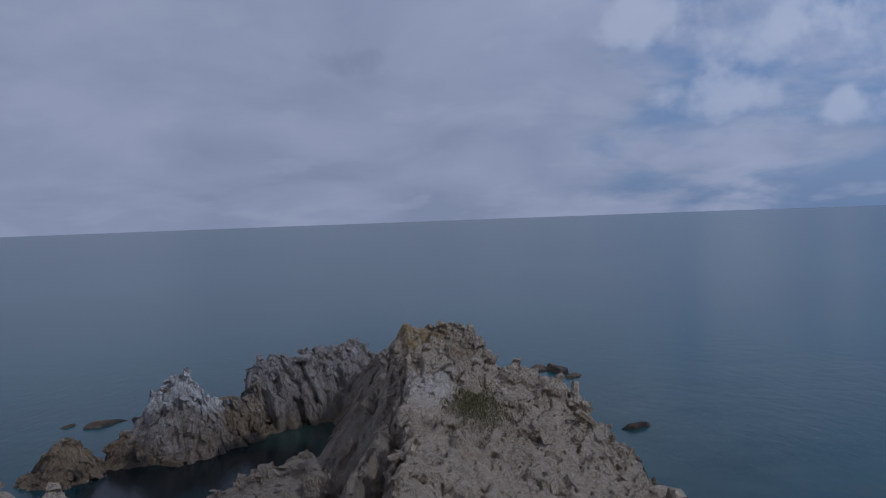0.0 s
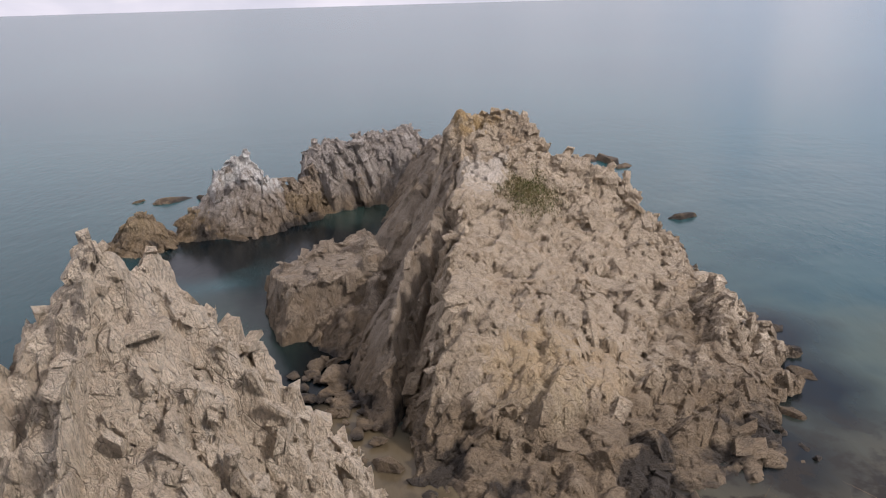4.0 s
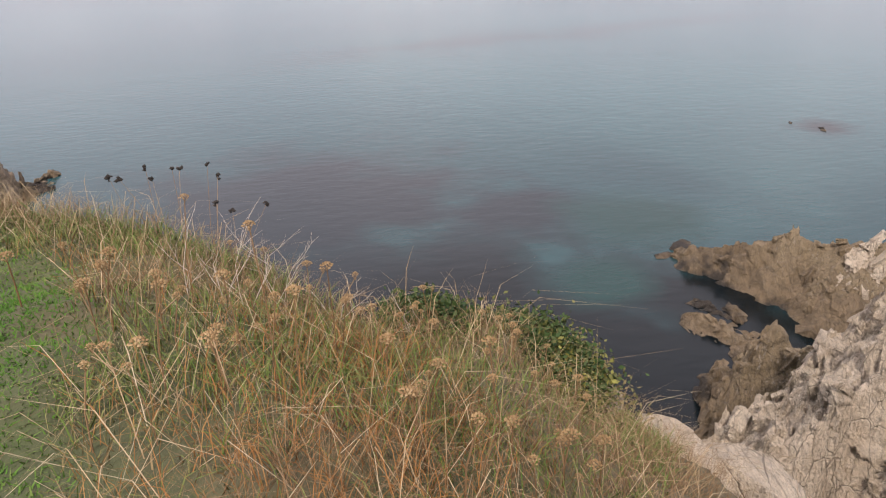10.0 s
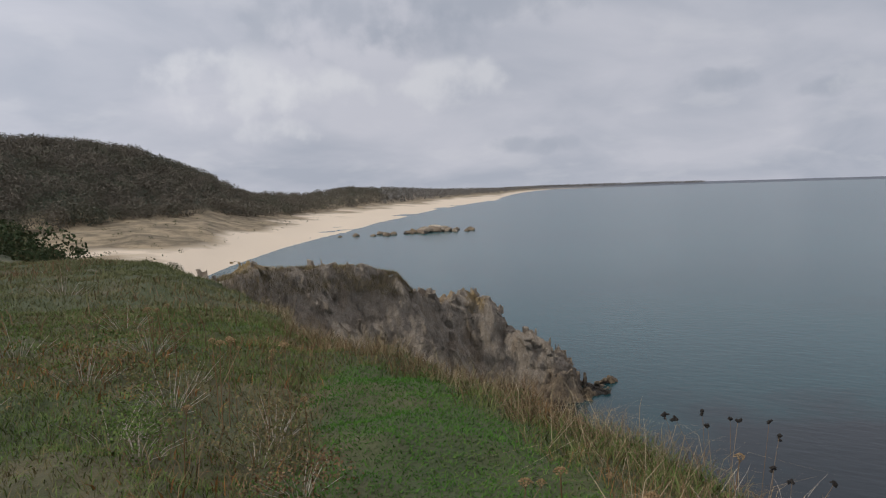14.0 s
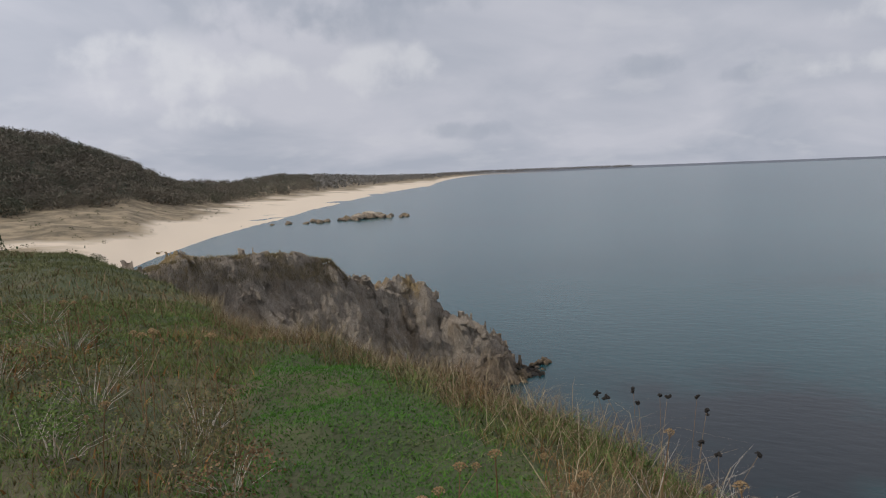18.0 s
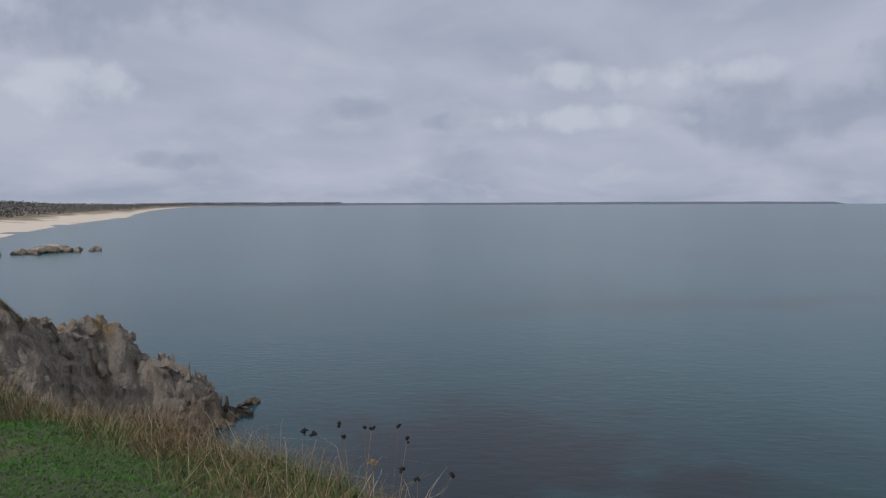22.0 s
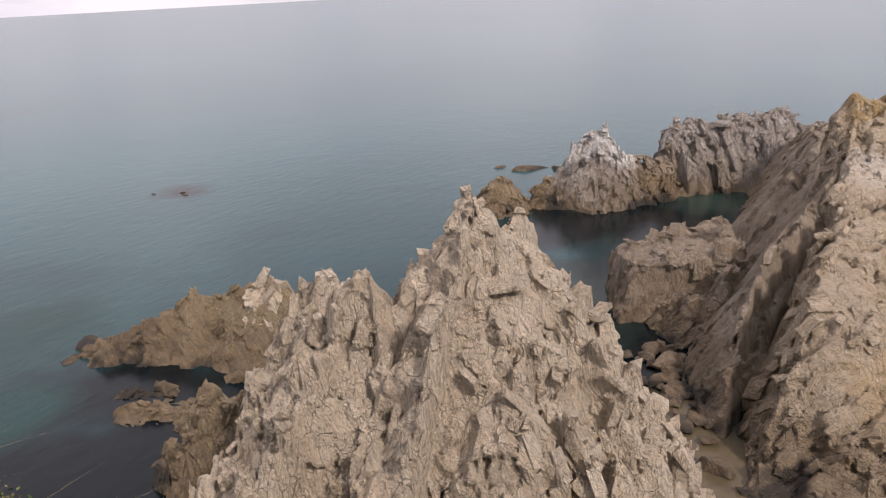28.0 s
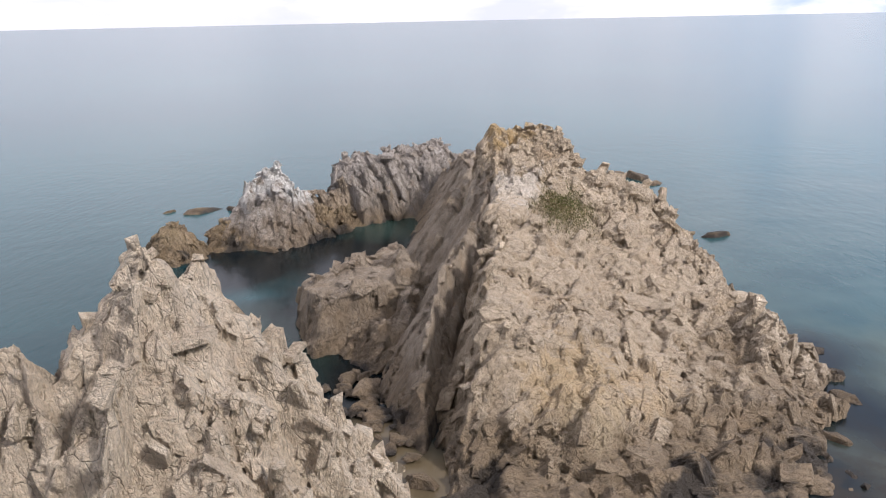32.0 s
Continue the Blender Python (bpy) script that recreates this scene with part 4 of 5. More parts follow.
white_rock = thing("white_rock", "bird-whitened pointed rock rising from the sea", "rock")
rock("crest", lambda X, Y: np.maximum(crest(X, Y, [(-22.3, 50.0, 2.6), (-20.8, 50.7, 4.8), (-19.9, 51.1, 5.3), (-19.3, 51.3, 5.5), (-18.9, 51.4, 5.9), (-18.6, 51.8, 4.1)], 1.5, 1.8, 1.2), crest(X, Y, [(-18.2, 52.0, 3.6), (-17.5, 52.5, 3.3)], 1.2, 1.4, 1.6)),
     (-29, -12, 46, 60, 7.4), 0.15, ROCK_WHITE, (8, 12, 12), ((0.8, 0.7, 2.0), (0.35, 0.45, 0.9)), (0.26, 0.13), 111, white_rock, coarse=0.48, slabs=1820, loose=50)
rock("foot", lambda X, Y: crest(X, Y, [(-23.1, 49.1, 1.5), (-19.5, 50.7, 2.4), (-16.4, 53.3, 2.0), (-13.6, 57.2, 0.9)], 1.0, 1.4), (-30, -9, 46, 64, 4), 0.17, ROCK_BROWN, (8, 12, 12), ((0.8, 0.7, 1.6), (0.35, 0.45, 0.8)), (0.24, 0.12), 117, white_rock, coarse=0.48, slabs=2080, loose=0)

pyramid = thing("small_rock", "small brown pyramid-shaped rock in the sea", "rock")
rock("body", lambda X, Y: crest(X, Y, [(-25.8, 46.6, 1.7), (-25.3, 46.9, 2.9), (-24.7, 47.2, 2.0)], 0.95, 1.1), (-32, -20, 40, 54, 4), 0.16, ROCK_BROWN, (8, 12, 12), ((0.8, 0.6, 1.2), (0.4, 0.3, 0.6)), (0.22, 0.1), 131, pyramid, slabs=910, loose=0)

HEAD = [(-19.1, -28.3, 11.0), (-24.0, -29.6, 11.5), (-28.7, -30.8, 11.8), (-35.3, -29.8, 11.3), (-38.7, -28.6, 10.5), (-41.2, -28.6, 8.5), (-44.0, -28.0, 8.0), (-46.5, -27.8, 8.5), (-47.2, -26.5, 7.8), (-47.7, -25.6, 5.8), (-48.7, -23.7, 4.8), (-49.3, -22.4, 3.8), (-50.0, -20.7, 1.6), (-50.3, -20.0, 0.4)]
headland = thing("rocky_headland", "grey-brown headland of upright slabs running into the sea", "cliff")
rock("cliff_face", lambda X, Y: crest(X, Y, HEAD, 0.22, 1.9, 1.0, 1.4), (-62, -16, -58, -6, 12.5), 0.19, ROCK_HEAD, (10, 8, 25), ((1.4, 1.8, 2.6), (0.5, 0.7, 1.6)), (0.27, 0.2), 151, headland, coarse=0.7, slabs=3000, loose=150)
rock("toe", lambda X, Y: crest(X, Y, [(-51.1, -20.7, 0.7), (-56.5, -20.5, 0.2)], 0.5, 0.6, 1.0, 0.8), (-63, -46, -28, -13, 2), 0.16, ROCK_BROWN, (12, 20, 25), ((1.0, 1.2, 0.8), (0.4, 0.6, 0.4)), (0.2, 0.1), 157, headland, slabs=650, loose=0)

# ---- loose rocks ----
def part(name, bm, mat, parent, label=""):
    me = bpy.data.meshes.new(name)
    bm.to_mesh(me)
    bm.free()
    me.materials.append(mat)
    ob = new(name, me)
    ob.parent = parent
    return tagged(ob, label)


def boulder_mesh(seed, mat, squash=(1, 1, 0.7), n=22):
    """Angular boulder, a metre across, flat below."""
    rnd = random.Random(seed)
    bm = bmesh.new()
    for _ in range(n):
        v = Vector((rnd.gauss(0, 1), rnd.gauss(0, 1), rnd.gauss(0, 1))).normalized() * rnd.uniform(0.42, 0.55)
        v = Vector((v.x * squash[0], v.y * squash[1], max(v.z, -0.3) * squash[2]))
        bm.verts.new(v)
    hull = bmesh.ops.convex_hull(bm, input=bm.verts)
    bmesh.ops.delete(bm, geom=[e for e in hull["geom_interior"] if isinstance(e, bmesh.types.BMVert)], context="VERTS")
    bmesh.ops.subdivide_edges(bm, edges=bm.edges, cuts=2, use_grid_fill=True)
    for v in bm.verts:
        v.co += 0.05 * noise.noise_vector(v.co * 3.1 + Vector((seed, 0, 0)))
    me = bpy.data.meshes.new("boulder")
    bm.to_mesh(me)
    bm.free()
    me.materials.append(mat)
    return me


BOULDERS = [boulder_mesh(900 + n, m, q) for n, (m, q) in enumerate(((ROCK, (1.2, 0.8, 0.8)), (ROCK_CLIFF, (1, 1, 0.7)), (ROCK_BROWN, (1.4, 0.8, 0.5)), (ROCK_BROWN, (1, 0.9, 0.6)), (ROCK_CLIFF, (1.6, 0.7, 0.45)), (ROCK_WEED, (1.5, 0.8, 0.5)), (ROCK_WEED, (1.2, 0.9, 0.55))))]


def boulder(name, x, y, z, size, kind, turn, label, group, tilt=0.0):
    ob = new(name, BOULDERS[kind])
    ob.matrix_basis = pose(x, y, z, tilt, 0, turn) @ Matrix.Diagonal((size, size, size, 1))
    return tagged(ob, label, "rock", group)


rnd = random.Random(5)
# reefs and awash stones off the islet
for x, y, w in ((8.4, 75, 2.6), (10.2, 74.2, 3.2), (11.3, 71.2, 1.6), (13.2, 54, 1.9), (12.2, 36.3, 1.5), (12.9, 34.4, 1.3), (13.0, 32.2, 1.2), (12.8, 29.9, 1.1), (11.2, 26.6, 1.1), (11.4, 38.6, 1.5), (10.6, 41.5, 1.3),
                (-28.8, 59.4, 2.6), (-26.0, 60.0, 1.8), (-31.6, 59, 1.0), (-19.2, 48.8, 1.8), (-33.5, 18.2, 1.3), (-32.6, 16.9, 1.0), (-53.0, 40.4, 0.6), (-53.8, 40.8, 0.4), (-56.0, 39.4, 0.5)):
    boulder("awash_rock", x, y, -0.12 * w, w * 1.15, rnd.choice((5, 6)), rnd.uniform(0, 360), "low dark weed-covered rock awash in the sea", "rocks awash")
# fallen blocks in the channel
for n in range(46):
    u = rnd.random()
    x, y = -4.6 - 4.2 * u + rnd.uniform(-1.0, 1.0), 22.6 + 7.0 * u + rnd.uniform(-1.2, 1.2)
    boulder("fallen_boulder", x, y, 0.1 + 0.1 * rnd.random(), rnd.uniform(0.35, 1.0), rnd.choice((1, 5, 6, 6)), rnd.uniform(0, 360), "fallen brown boulder in the narrow channel", "boulders in the channel", rnd.uniform(-12, 12))
boulder("pale_slab", -7.4, 28.3, 0.5, 1.2, 4, 60, "pale fallen slab leaning in the channel", "", 50)
boulder("pale_slab", 10.2, 36.6, 1.7, 1.5, 0, 20, "flat pale slab lying on the islet's shoulder", "", 4)
# rocks off the beach: a broken line running out from the shore
for n in range(34):
    u = rnd.random()
    w = rnd.uniform(1.6, 3.2) + 7.0 * max(0.0, 1 - abs(u - 0.55) / 0.25) * rnd.random()
    boulder("beach_rock", -207 - 36 * u + rnd.gauss(0, 2.0), -160 + 17 * u + rnd.gauss(0, 2.6), 0.08 * w, w, rnd.choice((1, 1, 0, 3)), rnd.uniform(0, 360),
            "grey rock standing in the shallows off the beach", "rocks off the beach", rnd.uniform(-25, 25))
for x, y, w in ((-197, -170, 2.2), (-200, -166, 1.6), (-203, -160, 2.8), (-188, -176, 1.4)):
    boulder("beach_rock", x, y, -0.05 * w, w, 1, rnd.uniform(0, 360), "small grey rock at the edge of the beach", "rocks off the beach", 5)
# stones at the brink
EDGE = ((0, (-5.30, 2.16, 12.12), 0.6, 20, 60), (0, (-5.17, 2.84, 11.66), 0.5, 50, 20), (0, (-5.26, 1.99, 11.85), 0.4, 70, 10), (0, (-5.28, 3.14, 11.23), 0.95, 5, 0), (0, (-5.06, 3.69, 11.14), 1.0, 40, 0), (0, (-5.33, 2.84, 11.27), 0.5, 0, 20))
for kind, (x, y, z), size, turn, tilt in EDGE:
    boulder("edge_stone", x, y, z - 0.25 * size, size, kind, turn, "pale rounded stone at the brink of the headland", "stones at the brink", tilt)
rock("brink_rock", lambda X, Y: crest(X, Y, [(-5.35, 3.03, 10.72), (-5.31, 3.50, 10.57), (-5.11, 3.96, 10.47)], 2.2, 2.0), (-8.5, -1.5, 1.5, 8, 13), 0.09, ROCK, (10, 0, 20), ((0.9, 0.8, 0.9), (0.3, 0.35, 0.4)), (0.1, 0.05), 171,
     None, "pale cracked rock below the grassy brink", "rock", 8.0, 900)


# ---- plants ----
def plant_material(name, cols, rough=0.8, spread=0.6, scale=0.8):
    m, t, b = material(name, rough)
    r = nd(t, "ShaderNodeNewGeometry").outputs["Random Per Island"]
    pos = nd(t, "ShaderNodeNewGeometry").outputs["Position"]
    n = noise_at(t, pos, scale, 4)
    f = nd(t, "ShaderNodeMath", {0: rng(t, r, 0, 1, 0, spread), 1: rng(t, n, 0.3, 0.7, 0, 1 - spread)}, op="ADD").outputs[0]
    k = len(cols) - 1
    t.links.new(stops(t, f, *((n / k, c) for n, c in enumerate(cols))), b.inputs["Base Color"])
    b.inputs["Specular IOR Level"].default_value = 0.2
    return m


LAWN = plant_material("lawn_blade", [(0.025, 0.066, 0.008), (0.047, 0.122, 0.0135), (0.074, 0.155, 0.022), (0.13, 0.155, 0.045)])
MEADOW = plant_material("meadow_blade", [(0.055, 0.095, 0.017), (0.085, 0.142, 0.026), (0.13, 0.155, 0.045), (0.19, 0.16, 0.07)])
WEED = plant_material("weed_leaf", [(0.06, 0.075, 0.02), (0.095, 0.1, 0.034), (0.15, 0.12, 0.052), (0.22, 0.155, 0.08)])
STRAW = plant_material("dry_stalk", [(0.07, 0.038, 0.017), (0.13, 0.074, 0.034), (0.2, 0.128, 0.066), (0.31, 0.225, 0.135)])
PALE = plant_material("pale_stalk", [(0.2, 0.13, 0.065), (0.32, 0.235, 0.135), (0.46, 0.38, 0.26)])
HUMP = plant_material("brow_blade", [(0.07, 0.088, 0.03), (0.11, 0.118, 0.045), (0.165, 0.15, 0.072), (0.25, 0.2, 0.115)], 0.8, 0.5, 0.25)
TURF = plant_material("dry_turf", [(0.13, 0.105, 0.052), (0.22, 0.17, 0.09), (0.33, 0.255, 0.15)])
RUST = plant_material("rusty_weed", [(0.13, 0.06, 0.02), (0.24, 0.11, 0.035), (0.3, 0.17, 0.06)])
UMBEL = plant_material("dry_umbel", [(0.13, 0.08, 0.036), (0.23, 0.145, 0.068), (0.34, 0.24, 0.125)])
DARK = plant_material("dark_seed", [(0.015, 0.012, 0.01), (0.03, 0.025, 0.02)])
TWIG = plant_material("bare_twig", [(0.33, 0.27, 0.21), (0.48, 0.41, 0.34)])
IVY = plant_material("bush_leaf", [(0.012, 0.024, 0.008), (0.022, 0.045, 0.012), (0.038, 0.066, 0.018), (0.07, 0.075, 0.025), (0.26, 0.24, 0.05)], 0.6)
WOOD = plant_material("far_wood_leaf", [(0.06, 0.068, 0.044), (0.09, 0.088, 0.06), (0.13, 0.108, 0.08), (0.15, 0.125, 0.095), (0.08, 0.095, 0.055)], 0.8, 0.25, 0.05)
# lighter, greyer copy of WOOD, the haze of distance mixed into its tones
WOOD_HAZED = plant_material("hazed_wood_leaf", [(0.13, 0.125, 0.11), (0.16, 0.145, 0.125), (0.18, 0.16, 0.14)])
SHRUB = plant_material("shrub_leaf", [(0.02, 0.035, 0.012), (0.04, 0.055, 0.02), (0.08, 0.065, 0.03)])

gr = np.random.default_rng(3)


def polar(x, y):
    return np.hypot(x, y), np.degrees(np.arctan2(-x, y)) % 360


def ground_at(x, y):
    r, b = polar(x, y)
    return ground_height(r[:, None], b[:, None])[:, 0]


def tri_mesh(name, V, T, mat):
    me = bpy.data.meshes.new(name)
    me.vertices.add(len(V))
    me.vertices.foreach_set("co", np.asarray(V, np.float32).ravel())
    me.loops.add(len(T) * 3)
    me.loops.foreach_set("vertex_index", np.asarray(T, np.int32).ravel())
    me.polygons.add(len(T))
    me.polygons.foreach_set("loop_start", np.arange(0, len(T) * 3, 3, dtype=np.int32))
    me.update(calc_edges=True)
    me.materials.append(mat)
    return me


def blades(name, x, y, z, h, w, lean, mat, label, category):
    """Bent blades or stalks rooted at x, y, z."""
    n = len(x)
    a, t = gr.uniform(0, 2 * np.pi, n), gr.uniform(0, 2 * np.pi, n)
    side = np.stack([np.cos(a), np.sin(a), 0 * a], -1) * (w / 2)[:, None]
    d = np.stack([np.cos(t), np.sin(t), 0 * t], -1) * (lean * h)[:, None]
    root = np.stack([x, y, z - 0.03], -1)
    up = np.array((0, 0, 1.0))
    mid = root + 0.3 * d + 0.55 * h[:, None] * up
    tip = root + d + h[:, None] * np.sqrt(np.clip(1 - lean ** 2 * 0.6, 0.1, 1))[:, None] * up
    V = np.stack([root - side, root + side, mid - side * 0.8, mid + side * 0.8, tip], 1).reshape(-1, 3)
    k = np.arange(n)[:, None] * 5
    T = np.concatenate([k + (0, 1, 3), k + (0, 3, 2), k + (2, 3, 4)], 0)
    return tagged(new(name, tri_mesh(name, V, T, mat)), label, category, kind="stuff")


def scatter(n, r0, r1, b0, b1):
    r = np.sqrt(gr.uniform(r0 * r0, r1 * r1, n))
    b = gr.uniform(b0, b1, n)
    return r, b


def brink_r(b):
    bb = np.where(b > 290, b - 360, b)
    return np.interp(bb, [k[0] for k in BRINK], [k[1] for k in BRINK])


def lawn_mask(r, b):
    mid = np.interp(r, [2.4, 3.4, 4.2, 5.2, 7.2, 9], [131, 126.5, 124, 124, 129, 131])
    wide = np.interp(r, [2.4, 3.4, 4.2, 5.2, 7.2, 9, 10.5], [15.5, 17, 16, 12.5, 7, 2.5, -2.5])
    x, y = -np.sin(np.radians(b)) * r, np.cos(np.radians(b)) * r
    ragged = vnoise(np.stack([x, y, 0 * x], -1).astype(np.float32) * 1.6, 77) * 3.0
    return np.clip((wide + ragged - np.abs(b - mid)) / 3.0, 0, 1)


def xyz(r, b):
    x, y = -np.sin(np.radians(b)) * r, np.cos(np.radians(b)) * r
    return x, y, ground_at(x, y)


def sow(name, n, r0, r1, b0, b1, chance, h, w, lean, mat, label, category):
    r, b = scatter(n, r0, r1, b0, b1)
    k = gr.random(n) < chance(r, b)
    r, b = r[k], b[k]
    m = len(r)
    x, y, z = xyz(r, b)
    return blades(name, x, y, z, gr.uniform(*h, m), gr.uniform(*w, m) * (1 + r * 0.06), gr.uniform(*lean, m), mat, label, category)


def patchy(r, b, seed, f=0.9):
    x, y = -np.sin(np.radians(b)) * r, np.cos(np.radians(b)) * r
    return vnoise(np.stack([x, y, 0 * x], -1).astype(np.float32) * f, seed)


def on_top(r, b, over=0.5):
    return (r < brink_r(b) + over).astype(float)


sow("lawn_grass", 220000, 2.0, 12, 104, 145, lambda r, b: lawn_mask(r, b), (0.03, 0.07), (0.005, 0.011), (0.3, 1.1), LAWN, "short green turf of the clifftop path", "grass")
sow("weed_grass", 160000, 1.2, 14, 60, 165, lambda r, b: (1 - lawn_mask(r, b)) * on_top(r, b) * np.clip(0.8 + patchy(r, b, 21), 0.15, 1), (0.03, 0.13), (0.003, 0.008), (0.4, 1.2), WEED, "olive weeds among the dry grass", "grass")
sow("green_weeds", 130000, 2.0, 14, 112, 165, lambda r, b: (1 - lawn_mask(r, b)) * on_top(r, b) * np.clip(0.75 + 1.1 * patchy(r, b, 27, 0.7), 0.2, 1), (0.04, 0.13), (0.003, 0.007), (0.4, 1.2), MEADOW, "green shoots in the rough clifftop grass", "grass")
sow("green_weeds", 70000, 1.2, 9, 60, 122, lambda r, b: (1 - lawn_mask(r, b)) * on_top(r, b) * np.clip(0.35 + 1.4 * patchy(r, b, 23, 0.7), 0.05, 1), (0.07, 0.26), (0.003, 0.007), (0.4, 1.3), MEADOW, "green shoots between the dry stalks", "grass")
sow("dry_grass", 62000, 1.2, 12, 56, 118, lambda r, b: (1 - lawn_mask(r, b)) * on_top(r, b, 0.6) * np.clip(0.6 + patchy(r, b, 25, 1.5) + 0.5 * (r > brink_r(b) - 1.3), 0.1, 1), (0.13, 0.4), (0.0014, 0.003), (0.6, 1.9), STRAW, "tangled straw-coloured dry grass at the brink", "grass")
sow("fallen_stalks", 1300, 1.3, 8, 56, 116, lambda r, b: (1 - lawn_mask(r, b)) * on_top(r, b, 0.3), (0.3, 0.65), (0.002, 0.004), (1.0, 2.2), PALE, "long bent dead stalks lying over the grass", "grass")
sow("russet_weeds", 16000, 1.5, 8, 70, 116, lambda r, b: (1 - lawn_mask(r, b)) * on_top(r, b, 0.4) * np.clip(0.3 + patchy(r, b, 43, 0.9), 0, 1), (0.1, 0.32), (0.002, 0.005), (0.3, 1.1), RUST, "russet withered weeds at the brink", "weeds")
sow("tall_stalks", 2600, 1.4, 12, 56, 118, lambda r, b: (1 - lawn_mask(r, b)) * on_top(r, b, 0.6), (0.28, 0.52), (0.002, 0.004), (0.4, 1.5), PALE, "taller bent dry stalks at the brink", "grass")
sow("dry_grass", 26000, 2.5, 14, 116, 165, lambda r, b: (1 - lawn_mask(r, b)) * on_top(r, b, 0.8) * np.clip(0.1 + 1.1 * patchy(r, b, 31, 0.6) + 0.7 * (r > brink_r(b) - 1.4), 0, 1), (0.1, 0.34), (0.0015, 0.005), (0.3, 1.1), STRAW, "patches of straw-coloured dry grass on the clifftop", "grass")
sow("fringe_grass", 30000, 4, 16, 100, 142, lambda r, b: (r > brink_r(b) - np.clip(0.14 * r, 0.5, 1.4)) * on_top(r, b, 0.5), (0.14, 0.42), (0.0025, 0.005), (0.3, 1.3), TURF, "straw-coloured dry grass fringing the cliff edge", "grass")
sow("rusty_weeds", 5000, 2.5, 12, 128, 165, lambda r, b: (1 - lawn_mask(r, b)) * np.clip(1.6 * patchy(r, b, 41, 0.7) - 0.35, 0, 1), (0.05, 0.18), (0.006, 0.014), (0.3, 1.0), RUST, "rust-red withered weeds in the grass", "weeds")
sow("hump_grass", 110000, 12, 34, 130, 165, lambda r, b: on_top(r, b, 2.0), (0.05, 0.16), (0.004, 0.009), (0.4, 1.2), HUMP, "rough grass on the far brow of the headland", "grass")
sow("hump_straw", 5000, 9, 34, 126, 165, lambda r, b: on_top(r, b, 1.5) * np.clip(0.25 + patchy(r, b, 51, 0.3), 0, 1), (0.14, 0.36), (0.006, 0.012), (0.3, 0.9), STRAW, "pale dry grass on the far brow of the headland", "grass")
sow("brink_straw", 5000, 2.2, 3.9, -60, 56, lambda r, b: on_top(r, b, 0.6) * (r > brink_r(b) - 0.7), (0.12, 0.4), (0.0015, 0.0035), (0.3, 1.0), STRAW, "sparse dry stalks along the cliff brink", "grass")


def tube(bm, pts, radii, sides=4):
    """A thin tapering stem through pts."""
    rings = []
    for n, p in enumerate(pts):
        d = (pts[min(n + 1, len(pts) - 1)] - pts[max(n - 1, 0)]).normalized()
        u = d.orthogonal().normalized()
        v = d.cross(u)
        rings.append([bm.verts.new(p + radii[n] * (math.cos(k * 6.2832 / sides) * u + math.sin(k * 6.2832 / sides) * v)) for k in range(sides)])
    for a, b in zip(rings[:-1], rings[1:]):
        for k in range(sides):
            bm.faces.new((a[k], a[(k + 1) % sides], b[(k + 1) % sides], b[k]))


def knot(bm, c, r, rnd):
    v = [bm.verts.new(c + Vector(p) * r * rnd.uniform(0.7, 1.3)) for p in ((1, 0, 0), (-1, 0, 0), (0, 1, 0), (0, -1, 0), (0, 0, 1), (0, 0, -0.7))]
    for a, b, c2 in ((0, 2, 4), (2, 1, 4), (1, 3, 4), (3, 0, 4), (2, 0, 5), (1, 2, 5), (3, 1, 5), (0, 3, 5)):
        bm.faces.new((v[a], v[b], v[c2]))


def umbel(seed, h):
    """Dry umbel: bent stem, rays and a flat tuft of seed knots; some carry a second, smaller head."""
    rnd = random.Random(seed)
    ob = thing("dry_umbel", "dry brown umbel on a thin stem in the grass", "dried flower", "dry umbels in the grass")
    top = Vector((rnd.uniform(-0.12, 0.12) * h, rnd.uniform(-0.12, 0.12) * h, h))
    pts = [Vector((0, 0, -0.03)), Vector((top.x * 0.2, top.y * 0.2, h * 0.5)), top]
    bm = bmesh.new()
    tube(bm, pts, (0.004, 0.0032, 0.0025))
    heads = [(top, rnd.uniform(0.022, 0.034))]
    if rnd.random() < 0.6:
        e = pts[1] + Vector((rnd.uniform(-0.12, 0.12), rnd.uniform(-0.12, 0.12), h * 0.4))
        tube(bm, [pts[1], pts[1].lerp(e, 0.5), e], (0.003, 0.0025, 0.002))
        heads.append((e, rnd.uniform(0.014, 0.022)))
    part("stem", bm, STRAW, ob)
    for c, r in heads:
        bm = bmesh.new()
        for n in range(22):
            a, q = n * 2.4, math.sqrt((n + 0.5) / 22)
            e = c + Vector((math.cos(a) * q * r, math.sin(a) * q * r, 0.018 * (1 - q * q) + 0.012))
            knot(bm, e, r * 0.22, rnd)
            if n % 3 == 0:
                tube(bm, [c - Vector((0, 0, 0.012)), e], (0.0012, 0.001), 3)
        part("umbel_head", bm, UMBEL, ob)
    return ob


